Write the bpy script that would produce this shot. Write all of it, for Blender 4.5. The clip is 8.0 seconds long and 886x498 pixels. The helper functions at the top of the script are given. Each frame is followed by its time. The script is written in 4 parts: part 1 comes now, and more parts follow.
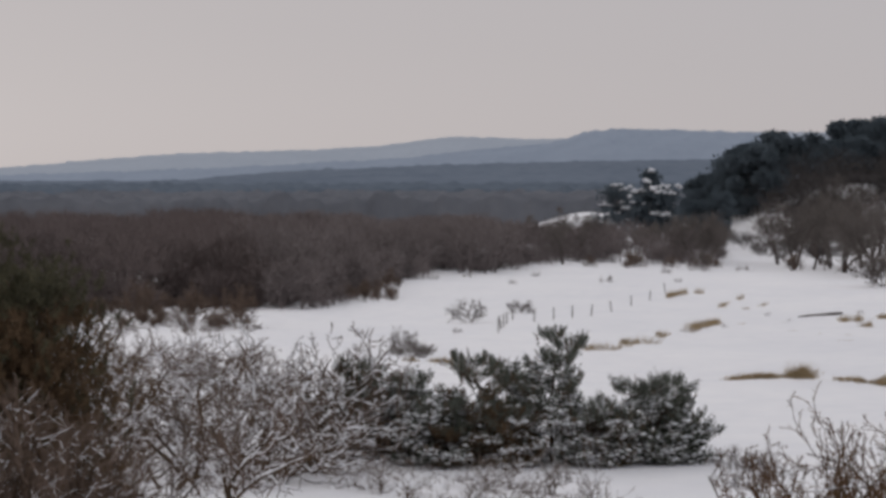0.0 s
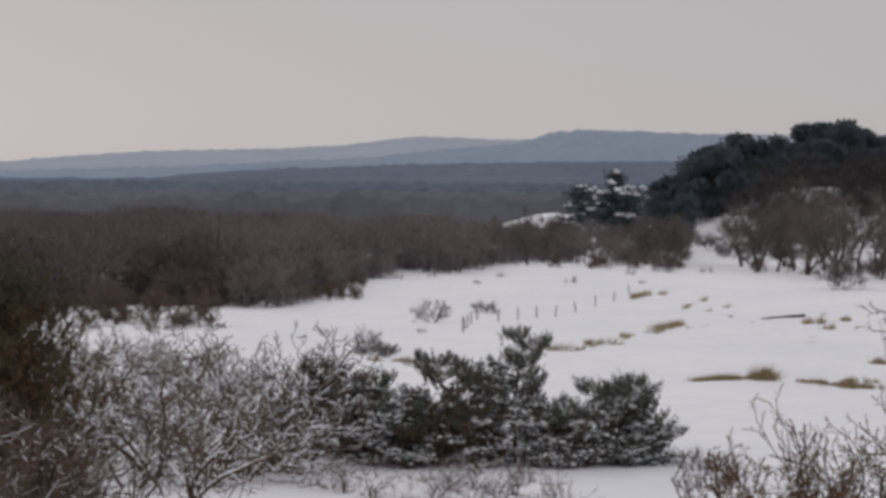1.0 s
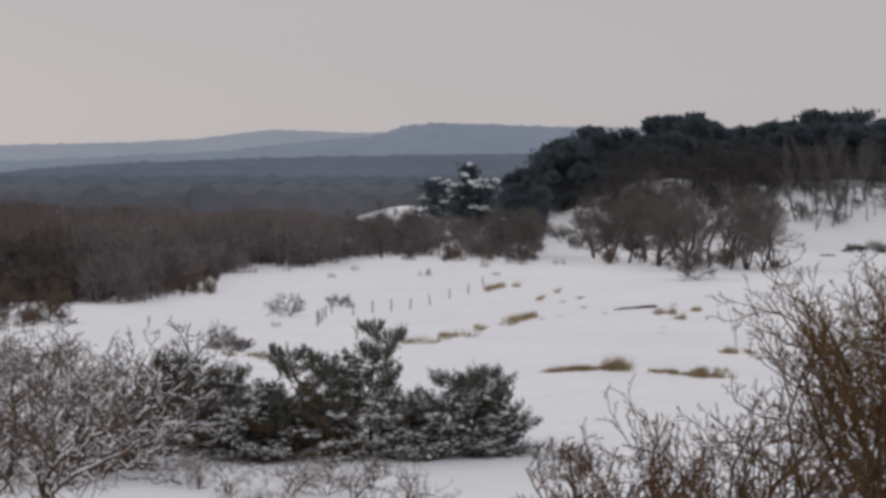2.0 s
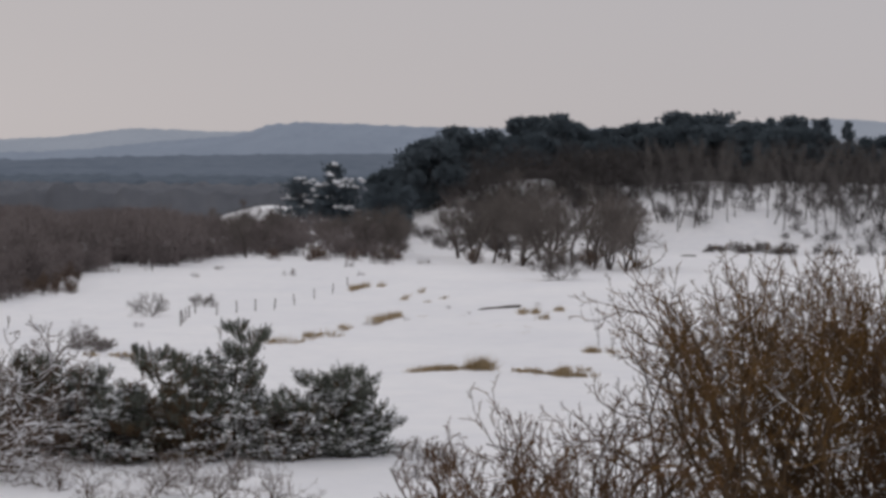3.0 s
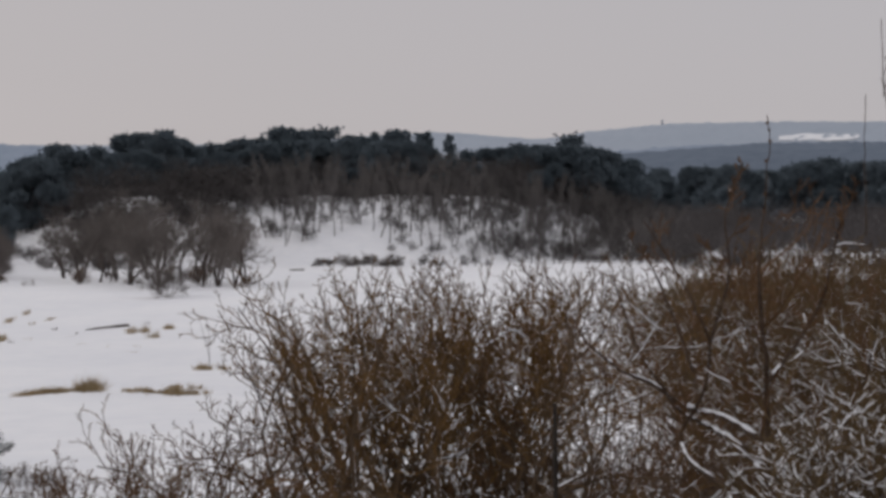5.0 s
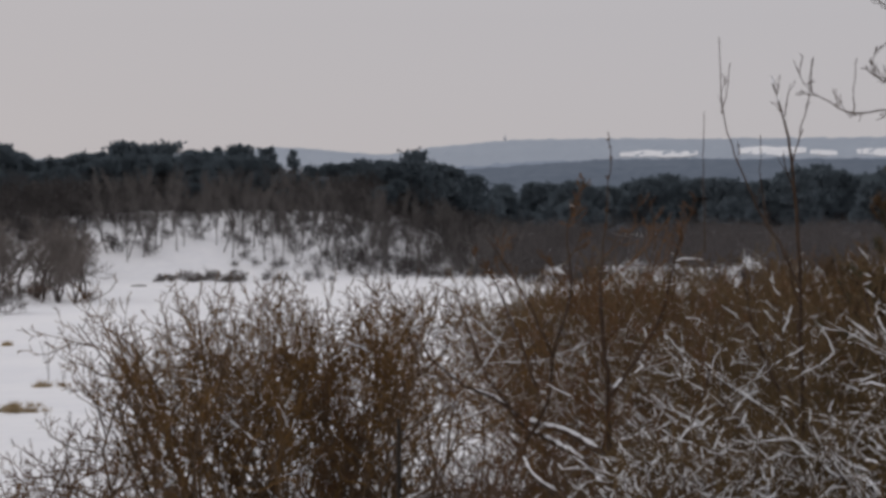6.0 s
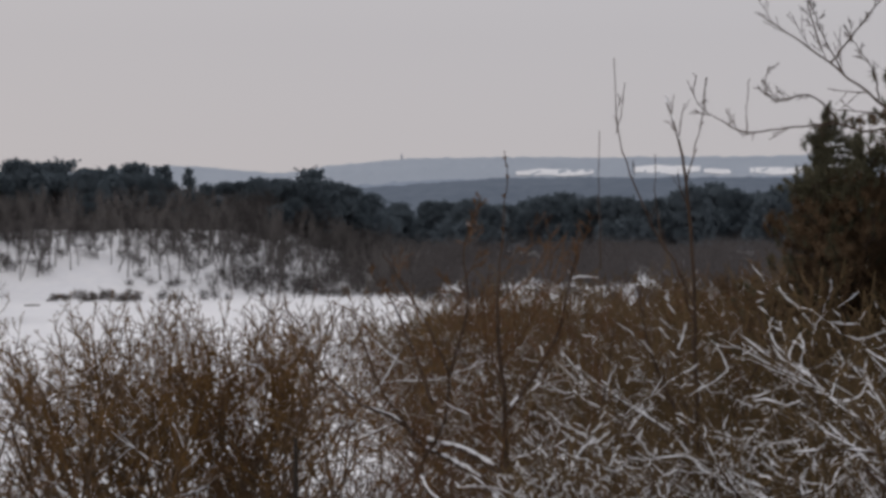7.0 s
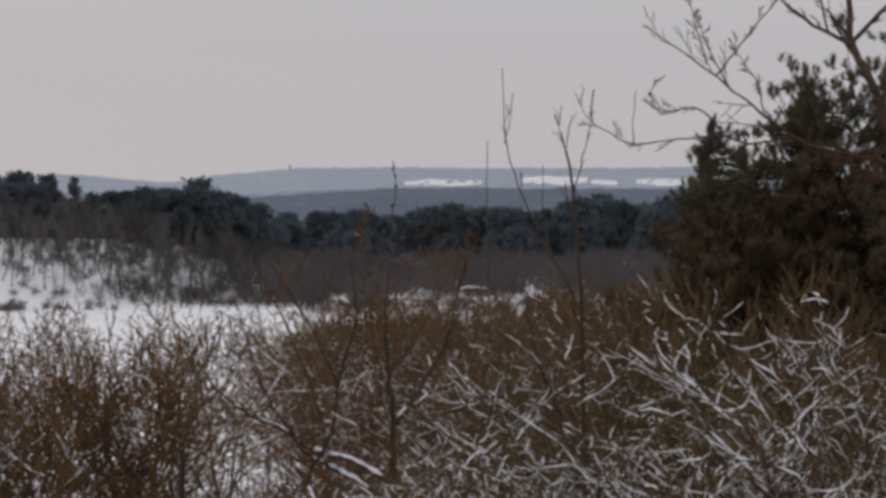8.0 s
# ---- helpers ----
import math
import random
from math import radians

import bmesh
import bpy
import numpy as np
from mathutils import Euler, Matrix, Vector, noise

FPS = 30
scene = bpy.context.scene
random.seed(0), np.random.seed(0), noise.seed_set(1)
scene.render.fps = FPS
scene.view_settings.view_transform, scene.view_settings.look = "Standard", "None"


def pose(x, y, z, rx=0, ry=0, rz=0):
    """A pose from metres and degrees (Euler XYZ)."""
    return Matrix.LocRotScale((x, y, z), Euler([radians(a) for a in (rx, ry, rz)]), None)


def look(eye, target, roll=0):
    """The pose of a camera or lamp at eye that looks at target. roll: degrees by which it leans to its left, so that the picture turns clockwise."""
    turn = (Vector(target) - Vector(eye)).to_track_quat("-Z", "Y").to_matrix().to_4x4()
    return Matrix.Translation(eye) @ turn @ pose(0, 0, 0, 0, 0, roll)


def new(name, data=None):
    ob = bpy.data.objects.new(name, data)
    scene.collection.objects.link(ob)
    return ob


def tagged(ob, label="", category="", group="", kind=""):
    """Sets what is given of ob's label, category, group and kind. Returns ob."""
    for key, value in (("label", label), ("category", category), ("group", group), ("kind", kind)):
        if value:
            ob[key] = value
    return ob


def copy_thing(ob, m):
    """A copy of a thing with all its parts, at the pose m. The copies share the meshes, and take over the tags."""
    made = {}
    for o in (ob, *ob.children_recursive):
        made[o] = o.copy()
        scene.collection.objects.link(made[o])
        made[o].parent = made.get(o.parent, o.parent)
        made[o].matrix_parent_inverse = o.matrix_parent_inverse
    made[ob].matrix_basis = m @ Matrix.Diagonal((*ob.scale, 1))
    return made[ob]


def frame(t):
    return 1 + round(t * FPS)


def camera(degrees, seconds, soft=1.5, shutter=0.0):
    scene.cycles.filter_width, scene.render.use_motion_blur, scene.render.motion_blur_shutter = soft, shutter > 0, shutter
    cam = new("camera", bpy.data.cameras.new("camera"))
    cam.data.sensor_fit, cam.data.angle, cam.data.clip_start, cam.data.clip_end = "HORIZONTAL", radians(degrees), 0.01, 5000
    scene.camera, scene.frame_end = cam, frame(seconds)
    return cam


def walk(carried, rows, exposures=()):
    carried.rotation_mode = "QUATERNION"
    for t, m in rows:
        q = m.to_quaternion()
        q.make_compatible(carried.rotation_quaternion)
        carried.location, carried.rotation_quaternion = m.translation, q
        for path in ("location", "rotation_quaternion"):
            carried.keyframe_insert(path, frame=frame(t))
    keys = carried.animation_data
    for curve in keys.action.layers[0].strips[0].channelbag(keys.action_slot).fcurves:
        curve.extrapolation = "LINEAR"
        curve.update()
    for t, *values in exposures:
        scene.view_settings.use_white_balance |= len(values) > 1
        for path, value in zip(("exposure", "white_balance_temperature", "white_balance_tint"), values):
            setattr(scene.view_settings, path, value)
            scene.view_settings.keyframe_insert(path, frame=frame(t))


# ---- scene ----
cam = camera(25.97, 8.0, soft=3.5)
EYE = 16.0
# seconds, turn to the right, look up, lean to the right (degrees); the camera pans on its spot
ROWS = [
    (0.0, 0.0, -2.375, 0.03),
    (0.5, -0.077, -2.311, -0.352),
    (1.0, 1.049, -2.376, -0.416),
    (1.5, 2.924, -2.487, -0.398),
    (1.7, 4.007, -2.514, -0.25),
    (2.8, 8.464, -2.565, -0.56),
    (3.0, 9.434, -2.534, -0.515),
    (3.5, 12.327, -2.487, -0.42),
    (4.0, 15.435, -2.387, 0.432),
    (4.5, 18.981, -2.281, 0.567),
    (4.7, 19.788, -2.194, 0.45),
    (5.8, 24.948, -1.717, 0.35),
    (6.0, 25.738, -1.623, 0.241),
    (6.5, 27.331, -1.359, 0.269),
    (7.0, 28.816, -1.085, 0.268),
    (7.5, 30.131, -0.904, 0.228),
    (8.0, 32.149, -0.791, 0.064),
]
walk(cam, [(t, pose(0, 0, EYE, 90 + up, 0, -turn) @ pose(0, 0, 0, 0, 0, -lean)) for t, turn, up, lean in ROWS],
     exposures=[(0.0, 0.0), (4.5, 0.0), (6.5, 0.07), (8.0, 0.09)])

# ---- sky and light: an overcast winter day ----
SUN_EL, SUN_AZ = 28.0, -35.0
world = bpy.data.worlds.new("overcast_sky")
scene.world = world
world.use_nodes = True
wn, wl = world.node_tree.nodes, world.node_tree.links
wn.clear()
w_out, w_bg = wn.new("ShaderNodeOutputWorld"), wn.new("ShaderNodeBackground")
w_co, w_sep, w_ramp = wn.new("ShaderNodeTexCoord"), wn.new("ShaderNodeSeparateXYZ"), wn.new("ShaderNodeValToRGB")
wl.new(w_co.outputs["Generated"], w_sep.inputs[0])
wl.new(w_sep.outputs["Z"], w_ramp.inputs[0])
els = w_ramp.color_ramp.elements
els[0].position, els[0].color = 0.0, (0.53, 0.478, 0.475, 1)
els[1].position, els[1].color = 1.0, (0.80, 0.785, 0.81, 1)
mid = els.new(0.09)
mid.color = (0.522, 0.48, 0.485, 1)
mid = els.new(0.35)
mid.color = (0.67, 0.645, 0.65, 1)
# the veil is thicker and cooler away from the sun
w_side = wn.new("ShaderNodeMapRange")
w_side.inputs[1].default_value, w_side.inputs[2].default_value = -0.25, 0.65
wl.new(w_sep.outputs["X"], w_side.inputs[0])
w_tint = wn.new("ShaderNodeMix")
w_tint.data_type = "RGBA"
w_tint.inputs[6].default_value = (1.0, 1.0, 1.0, 1)
w_tint.inputs[7].default_value = (1.015, 1.06, 1.1, 1)
wl.new(w_side.outputs[0], w_tint.inputs[0])
w_mul = wn.new("ShaderNodeMix")
w_mul.data_type, w_mul.blend_type = "RGBA", "MULTIPLY"
w_mul.inputs[0].default_value = 1.0
wl.new(w_ramp.outputs[0], w_mul.inputs[6])
wl.new(w_tint.outputs[2], w_mul.inputs[7])
# clear sky above the veil, nearly all its colour scattered away
w_sky, w_hue, w_add = wn.new("ShaderNodeTexSky"), wn.new("ShaderNodeHueSaturation"), wn.new("ShaderNodeMix")
w_sky.sky_type, w_sky.sun_disc = "NISHITA", False
w_sky.sun_elevation, w_sky.sun_rotation = radians(SUN_EL), radians(SUN_AZ)
w_hue.inputs["Saturation"].default_value, w_hue.inputs["Value"].default_value = 0.15, 0.01
wl.new(w_sky.outputs[0], w_hue.inputs["Color"])
w_add.data_type, w_add.blend_type = "RGBA", "ADD"
w_add.inputs[0].default_value = 1.0
wl.new(w_mul.outputs[2], w_add.inputs[6])
wl.new(w_hue.outputs[0], w_add.inputs[7])
wl.new(w_add.outputs[2], w_bg.inputs[0])
w_bg.inputs[1].default_value = 0.80
wl.new(w_bg.outputs[0], w_out.inputs[0])

sun_data = bpy.data.lights.new("sun", "SUN")
sun_data.energy, sun_data.angle, sun_data.color = 0.4, radians(25), (1.0, 0.95, 0.9)
sun = new("sun", sun_data)
a, e = radians(SUN_AZ), radians(SUN_EL)
sun.matrix_world = look(Vector((math.sin(a) * math.cos(e), math.cos(a) * math.cos(e), math.sin(e))) * 300, (0, 0, 0))


# ---- materials ----
def surface(name, low, high, scale=3.0, rough=0.9, bump=0.0, fine=8.0, island=0.0, each=0.0, spec=0.2):
    """A matt surface that varies between two colours at two scales, by piece (island) and by object (each)."""
    m = bpy.data.materials.new(name)
    m.use_nodes = True
    n, l = m.node_tree.nodes, m.node_tree.links
    b = n["Principled BSDF"]
    b.inputs["Roughness"].default_value = rough
    b.inputs["Specular IOR Level"].default_value = spec
    co = n.new("ShaderNodeTexCoord")
    big, small = n.new("ShaderNodeTexNoise"), n.new("ShaderNodeTexNoise")
    for tex, s in ((big, scale), (small, scale * fine)):
        tex.inputs["Scale"].default_value, tex.inputs["Detail"].default_value = s, 4
        l.new(co.outputs["Object"], tex.inputs["Vector"])
    total = n.new("ShaderNodeMath")
    total.operation = "ADD"
    l.new(big.outputs[0], total.inputs[0])
    l.new(small.outputs[0], total.inputs[1])
    last = total
    for amount, source in ((island, "ShaderNodeNewGeometry"), (each, "ShaderNodeObjectInfo")):
        if amount:
            src, mul = n.new(source), n.new("ShaderNodeMath")
            mul.operation = "MULTIPLY_ADD"
            mul.inputs[1].default_value = amount
            l.new(src.outputs["Random Per Island" if island and source == "ShaderNodeNewGeometry" else "Random"], mul.inputs[0])
            l.new(last.outputs[0], mul.inputs[2])
            last = mul
    span = n.new("ShaderNodeMapRange")
    span.inputs[1].default_value, span.inputs[2].default_value = 0.65, 1.35 + island + each
    l.new(last.outputs[0], span.inputs[0])
    mix = n.new("ShaderNodeMix")
    mix.data_type = "RGBA"
    mix.inputs[6].default_value, mix.inputs[7].default_value = (*low, 1), (*high, 1)
    l.new(span.outputs[0], mix.inputs[0])
    l.new(mix.outputs[2], b.inputs["Base Color"])
    if bump:
        bp = n.new("ShaderNodeBump")
        bp.inputs["Strength"].default_value, bp.inputs["Distance"].default_value = 0.6, bump
        l.new(total.outputs[0], bp.inputs["Height"])
        l.new(bp.outputs[0], b.inputs["Normal"])
    return m


SNOW = surface("snow", (0.78, 0.78, 0.82), (0.88, 0.87, 0.89), 0.06, 0.75, 0.35, 9)
SNOW_LUMP = surface("settled_snow", (0.72, 0.73, 0.78), (0.88, 0.88, 0.9), 3.0, 0.8, 0.0)
BARK = surface("brown_bark", (0.032, 0.021, 0.015), (0.09, 0.06, 0.042), 2.0, 0.95, 0.01)
BARK_RED = surface("reddish_twig_bark", (0.046, 0.026, 0.013), (0.18, 0.097, 0.046), 3.0, 0.9, 0.0, island=1.0)
BARK_OLIVE = surface("olive_twig_bark", (0.042, 0.03, 0.015), (0.185, 0.122, 0.06), 3.0, 0.9, 0.0, island=1.0)
BARK_WARM = surface("warm_brown_bark", (0.042, 0.029, 0.019), (0.135, 0.09, 0.056), 2.0, 0.95, 0.01)
TWIG_SHRUB = surface("ochre_brown_shrub_twigs", (0.042, 0.025, 0.01), (0.225, 0.127, 0.046), 3.0, 0.9, 0.0, island=1.0)
BARK_GREY = surface("grey_brown_bark", (0.05, 0.042, 0.038), (0.13, 0.105, 0.095), 1.0, 0.95, 0.01)
TWIG_PALE = surface("pale_grey_twigs", (0.10, 0.08, 0.068), (0.24, 0.195, 0.17), 0.6, 0.95, island=0.5)
TWIG_GREY = surface("grey_brown_twigs", (0.096, 0.085, 0.079), (0.195, 0.171, 0.16), 0.5, 0.95, island=0.3, each=0.4)
HILL_WOOD = surface("dark_hill_wood_twigs", (0.058, 0.053, 0.053), (0.112, 0.101, 0.1), 0.05, 0.95, island=0.3)
# the haze over the far slope is mixed into this twig colour
TWIG_HAZE = surface("hazy_slope_twigs", (0.09, 0.083, 0.081), (0.17, 0.156, 0.152), 0.5, 0.95, island=0.3, each=0.4)
TWIG_DULL = surface("dull_brown_twigs", (0.07, 0.05, 0.04), (0.2, 0.145, 0.115), 1.0, 0.95, island=0.8)
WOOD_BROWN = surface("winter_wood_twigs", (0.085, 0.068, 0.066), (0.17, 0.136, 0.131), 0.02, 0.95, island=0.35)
# WOOD_BROWN again, paler and greyer: distance haze put into the colour
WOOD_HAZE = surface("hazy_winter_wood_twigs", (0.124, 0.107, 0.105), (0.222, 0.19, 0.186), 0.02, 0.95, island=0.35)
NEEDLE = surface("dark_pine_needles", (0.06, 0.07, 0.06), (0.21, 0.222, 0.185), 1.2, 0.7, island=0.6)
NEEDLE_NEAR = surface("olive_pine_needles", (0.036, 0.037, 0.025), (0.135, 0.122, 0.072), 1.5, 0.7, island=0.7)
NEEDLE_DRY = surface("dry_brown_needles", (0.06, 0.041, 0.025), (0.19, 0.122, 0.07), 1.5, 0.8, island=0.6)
# far pines: needles lightened and blued, so the haze is in their colour
NEEDLE_FAR = surface("hazed_pine_needles", (0.102, 0.128, 0.15), (0.153, 0.184, 0.209), 0.2, 0.9, island=0.3, each=0.5, spec=0.0)
GRASS = surface("straw_dune_grass", (0.2, 0.148, 0.085), (0.47, 0.36, 0.215), 1.0, 0.9, island=0.8)
POST = surface("weathered_post_wood", (0.05, 0.045, 0.04), (0.12, 0.10, 0.09), 4.0, 0.95, 0.01)
POLE = surface("dark_pole_wood", (0.012, 0.009, 0.007), (0.035, 0.027, 0.022), 5.0, 0.8, 0.005)
# woods of the plain, near to far: haze painted in as blue-grey base colours
HAZE_0 = surface("hazed_plain_woodland", (0.115, 0.121, 0.14), (0.168, 0.174, 0.195), 0.02, 1.0, spec=0.0)
HAZE_1 = surface("hazed_distant_woodland", (0.1, 0.122, 0.154), (0.142, 0.168, 0.205), 0.012, 1.0, spec=0.0)
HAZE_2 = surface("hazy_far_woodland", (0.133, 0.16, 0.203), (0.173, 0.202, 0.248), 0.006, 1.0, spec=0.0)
# hill colours carry the haze themselves, the farther range paler
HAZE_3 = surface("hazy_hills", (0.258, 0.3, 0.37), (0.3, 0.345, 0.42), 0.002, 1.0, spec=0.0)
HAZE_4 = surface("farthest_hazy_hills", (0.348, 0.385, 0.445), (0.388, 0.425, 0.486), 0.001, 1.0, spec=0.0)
FIELD = surface("far_snow_field", (0.7, 0.7, 0.73), (0.85, 0.85, 0.87), 0.01, 0.9)


# ---- the lie of the land ----
def ease(a, b, v):
    v = np.clip((v - a) / (b - a), 0, 1)
    return v * v * (3 - 2 * v)


PROFILE_R = np.array([0, 6, 12, 25, 45, 62, 100, 150, 210, 280, 400, 1000, 5000])
PROFILE_Z = np.array([-1.75, -1.8, -3.2, -6.6, -8.6, -9.35, -10.85, -12.4, -13.7, -14.7, -15.3, -18.5, -24])


def polar(az, r):
    """Ground position from a bearing (degrees to the right of the first view) and a distance."""
    return r * math.sin(radians(az)), r * math.cos(radians(az))


def mound(x, y, az, r, wide, deep, high, flat=0.5):
    """A dune whose foot is an ellipse across and along its bearing, with a flattish top."""
    s, c = math.sin(radians(az)), math.cos(radians(az))
    along, across = x * s + y * c - r, x * c - y * s
    return high * (1 - ease(flat, 1.0, np.hypot(across / wide, along / deep)))


def land(x, y):
    x, y = np.asarray(x, float), np.asarray(y, float)
    r = np.hypot(x, y)
    lr = np.log1p(r)
    z = np.interp(lr, np.log1p(PROFILE_R), PROFILE_Z)
    z = z + mound(x, y, 17.5, 445, 86, 118, 12.2, 0.6)      # the pine hill
    z = z + mound(x, y, 4.4, 432, 26, 48, 6.0, 0.0)          # a small bare dune behind the wood
    z = z + mound(x, y, 33.0, 660, 170, 120, 3.5, 0.3)       # rise under the farther pines
    z = z + mound(x, y, 3.0, 1450, 420, 380, 6.0, 0.2)
    z = z + mound(x, y, 10.7, 101, 5.5, 4.0, 0.35, 0.1)      # the grassy lip
    roll = np.sin(x / 9 + 1.3 * np.sin(y / 17)) * np.cos(y / 12 + np.sin(x / 21)) + 0.5 * np.sin(x / 4.1 + y / 5.3)
    z = z + roll * 0.22 * ease(40, 120, r) * (1 - ease(700, 1500, r))
    return z + EYE


def spot(az, r, lift=0.0):
    x, y = polar(az, r)
    return Vector((x, y, float(land(x, y)) + lift))


# ---- mesh helpers ----
class Geo:
    """Collects triangles."""

    def __init__(self):
        self.v, self.f, self.n = [], [], 0

    def add(self, verts, faces):
        verts = np.asarray(verts, float).reshape(-1, 3)
        self.v.append(verts)
        self.f.append(np.asarray(faces, np.int64).reshape(-1, 3) + self.n)
        self.n += len(verts)

    def arrays(self):
        if not self.v:
            return np.zeros((0, 3)), np.zeros((0, 3), np.int64)
        return np.concatenate(self.v), np.concatenate(self.f)

    def mesh(self, name, material, smooth=False):
        v, f = self.arrays()
        me = bpy.data.meshes.new(name)
        me.vertices.add(len(v))
        me.vertices.foreach_set("co", v.ravel())
        me.loops.add(f.size)
        me.loops.foreach_set("vertex_index", f.ravel())
        me.polygons.add(len(f))
        me.polygons.foreach_set("loop_start", np.arange(0, f.size, 3))
        me.polygons.foreach_set("use_smooth", np.full(len(f), smooth))
        me.update(calc_edges=True)
        me.materials.append(material)
        return me


def grid_faces(rows, cols):
    i = np.arange(rows - 1)[:, None] * cols + np.arange(cols - 1)[None, :]
    i = i.ravel()
    return np.concatenate([np.stack([i, i + 1, i + cols + 1], 1), np.stack([i, i + cols + 1, i + cols], 1)])


def thing(name, place, label, category, group="", kind="", turn=0.0, size=1.0):
    ob = new(name)
    ob.empty_display_size = 0.2
    ob.matrix_world = Matrix.Translation(place) @ pose(0, 0, 0, 0, 0, turn) @ Matrix.Scale(size, 4)
    return tagged(ob, label, category, group, kind)


def part(name, geo, material, parent, label="", smooth=False):
    me = geo if isinstance(geo, bpy.types.Mesh) else geo.mesh(name, material, smooth)
    ob = new(name, me)
    ob.parent = parent
    return tagged(ob, label)


def single(name, geo, material, label, category, group="", kind="", smooth=False):
    return tagged(new(name, geo.mesh(name, material, smooth)), label, category, group, kind)


RING = {s: np.stack([np.cos(np.arange(s) * 2 * np.pi / s), np.sin(np.arange(s) * 2 * np.pi / s)], 1) for s in (3, 4, 5, 6, 8)}


def tube(geo, pts, rad, sides=4, flat=1.0):
    """A tapered tube along a line of points, closed at its tip."""
    pts, rad = np.asarray(pts, float), np.asarray(rad, float)
    n = len(pts)
    d = np.gradient(pts, axis=0)
    d /= np.linalg.norm(d, axis=1, keepdims=True) + 1e-9
    ref = np.array([0.0, 0.0, 1.0]) if abs(d[:, 2]).mean() < 0.8 else np.array([1.0, 0.0, 0.0])
    u = np.cross(d, ref)
    u /= np.linalg.norm(u, axis=1, keepdims=True) + 1e-9
    w = np.cross(u, d)
    ring = RING[sides]
    v = pts[:, None] + rad[:, None, None] * (u[:, None] * ring[None, :, :1] + w[:, None] * ring[None, :, 1:] * flat)
    i = np.arange(n - 1)[:, None] * sides + np.arange(sides)[None, :]
    j = np.arange(n - 1)[:, None] * sides + (np.arange(sides) + 1)[None, :] % sides
    i, j = i.ravel(), j.ravel()
    f = [np.stack([i, j, j + sides], 1), np.stack([i, j + sides, i + sides], 1)]
    tip = (n - 1) * sides
    f.append(np.array([[tip, tip + k, tip + k + 1] for k in range(1, sides - 1)]))
    geo.add(v.reshape(-1, 3), np.concatenate(f))


def tubes(geo, lines, sides):
    """Many tubes of equally many points at once: lines of (points, radii)."""
    P, r = np.array([p for p, _ in lines]), np.array([q for _, q in lines])
    m, n = r.shape
    d = np.gradient(P, axis=1)
    d /= np.linalg.norm(d, axis=2, keepdims=True) + 1e-9
    steep = (np.abs(d[:, :, 2]).mean(1) > 0.8)[:, None, None]
    u = np.cross(d, np.where(steep, np.array([1.0, 0, 0]), np.array([0, 0, 1.0])))
    u /= np.linalg.norm(u, axis=2, keepdims=True) + 1e-9
    w = np.cross(u, d)
    ring = RING[sides]
    v = P[:, :, None] + r[:, :, None, None] * (u[:, :, None] * ring[None, None, :, :1] + w[:, :, None] * ring[None, None, :, 1:])
    i = (np.arange(n - 1)[:, None] * sides + np.arange(sides)).ravel()
    j = (np.arange(n - 1)[:, None] * sides + (np.arange(sides) + 1) % sides).ravel()
    f = np.concatenate([np.stack([i, j, j + sides], 1), np.stack([i, j + sides, i + sides], 1)])
    f = f[None] + (np.arange(m) * n * sides)[:, None, None]
    geo.add(v.reshape(-1, 3), f.reshape(-1, 3))


def unit(v):
    return v / (np.linalg.norm(v) + 1e-9)


def grow(rng, start, way, length, radius, level, spec, out):
    """A branch and, from it, its own branches, down to the twigs. out takes (level, points, radii)."""
    kids, gnarl, lift, thin = spec["kids"], spec["gnarl"], spec["lift"], spec["thin"]
    n = (8, 6, 5, 3)[min(level, 3)]
    pts, d = [np.array(start, float)], unit(np.array(way, float))
    bend = rng.normal(0, gnarl, (n, 3)) + np.array([0, 0, lift * (1.0 if level else 0.5)])
    for k in range(n):
        d = unit(d + bend[k])
        pts.append(pts[-1] + d * length / n)
    pts = np.array(pts)
    rad = np.maximum(radius * np.linspace(1, 0.35, n + 1), thin)
    out.append((level, pts, rad))
    sprout(rng, pts, rad, length, level, spec, out)


def sprout(rng, pts, rad, length, level, spec, out):
    """The branches that leave a branch."""
    kids, n = spec["kids"], len(pts) - 1
    if level >= len(kids):
        return
    count = kids[level]
    first = spec["first"] if level == 0 else 0.2
    for k in range(count):
        s = first + (1 - first) * (k + rng.uniform(0.1, 0.9)) / count
        q = s * n
        i = min(int(q), n - 1)
        p = pts[i] + (pts[i + 1] - pts[i]) * (q - i)
        axis = unit(pts[i + 1] - pts[i])
        side = rng.normal(0, 1, 3)
        side = unit(side - axis * side.dot(axis))
        ang = radians(rng.uniform(*spec["angle"]))
        way2 = axis * math.cos(ang) + side * math.sin(ang)
        grow(rng, p, way2, length * spec.get("short", 1.0) * rng.uniform(0.42, 0.72) * (1.15 - 0.55 * s), rad[i] * 0.62, level + 1, spec, out)


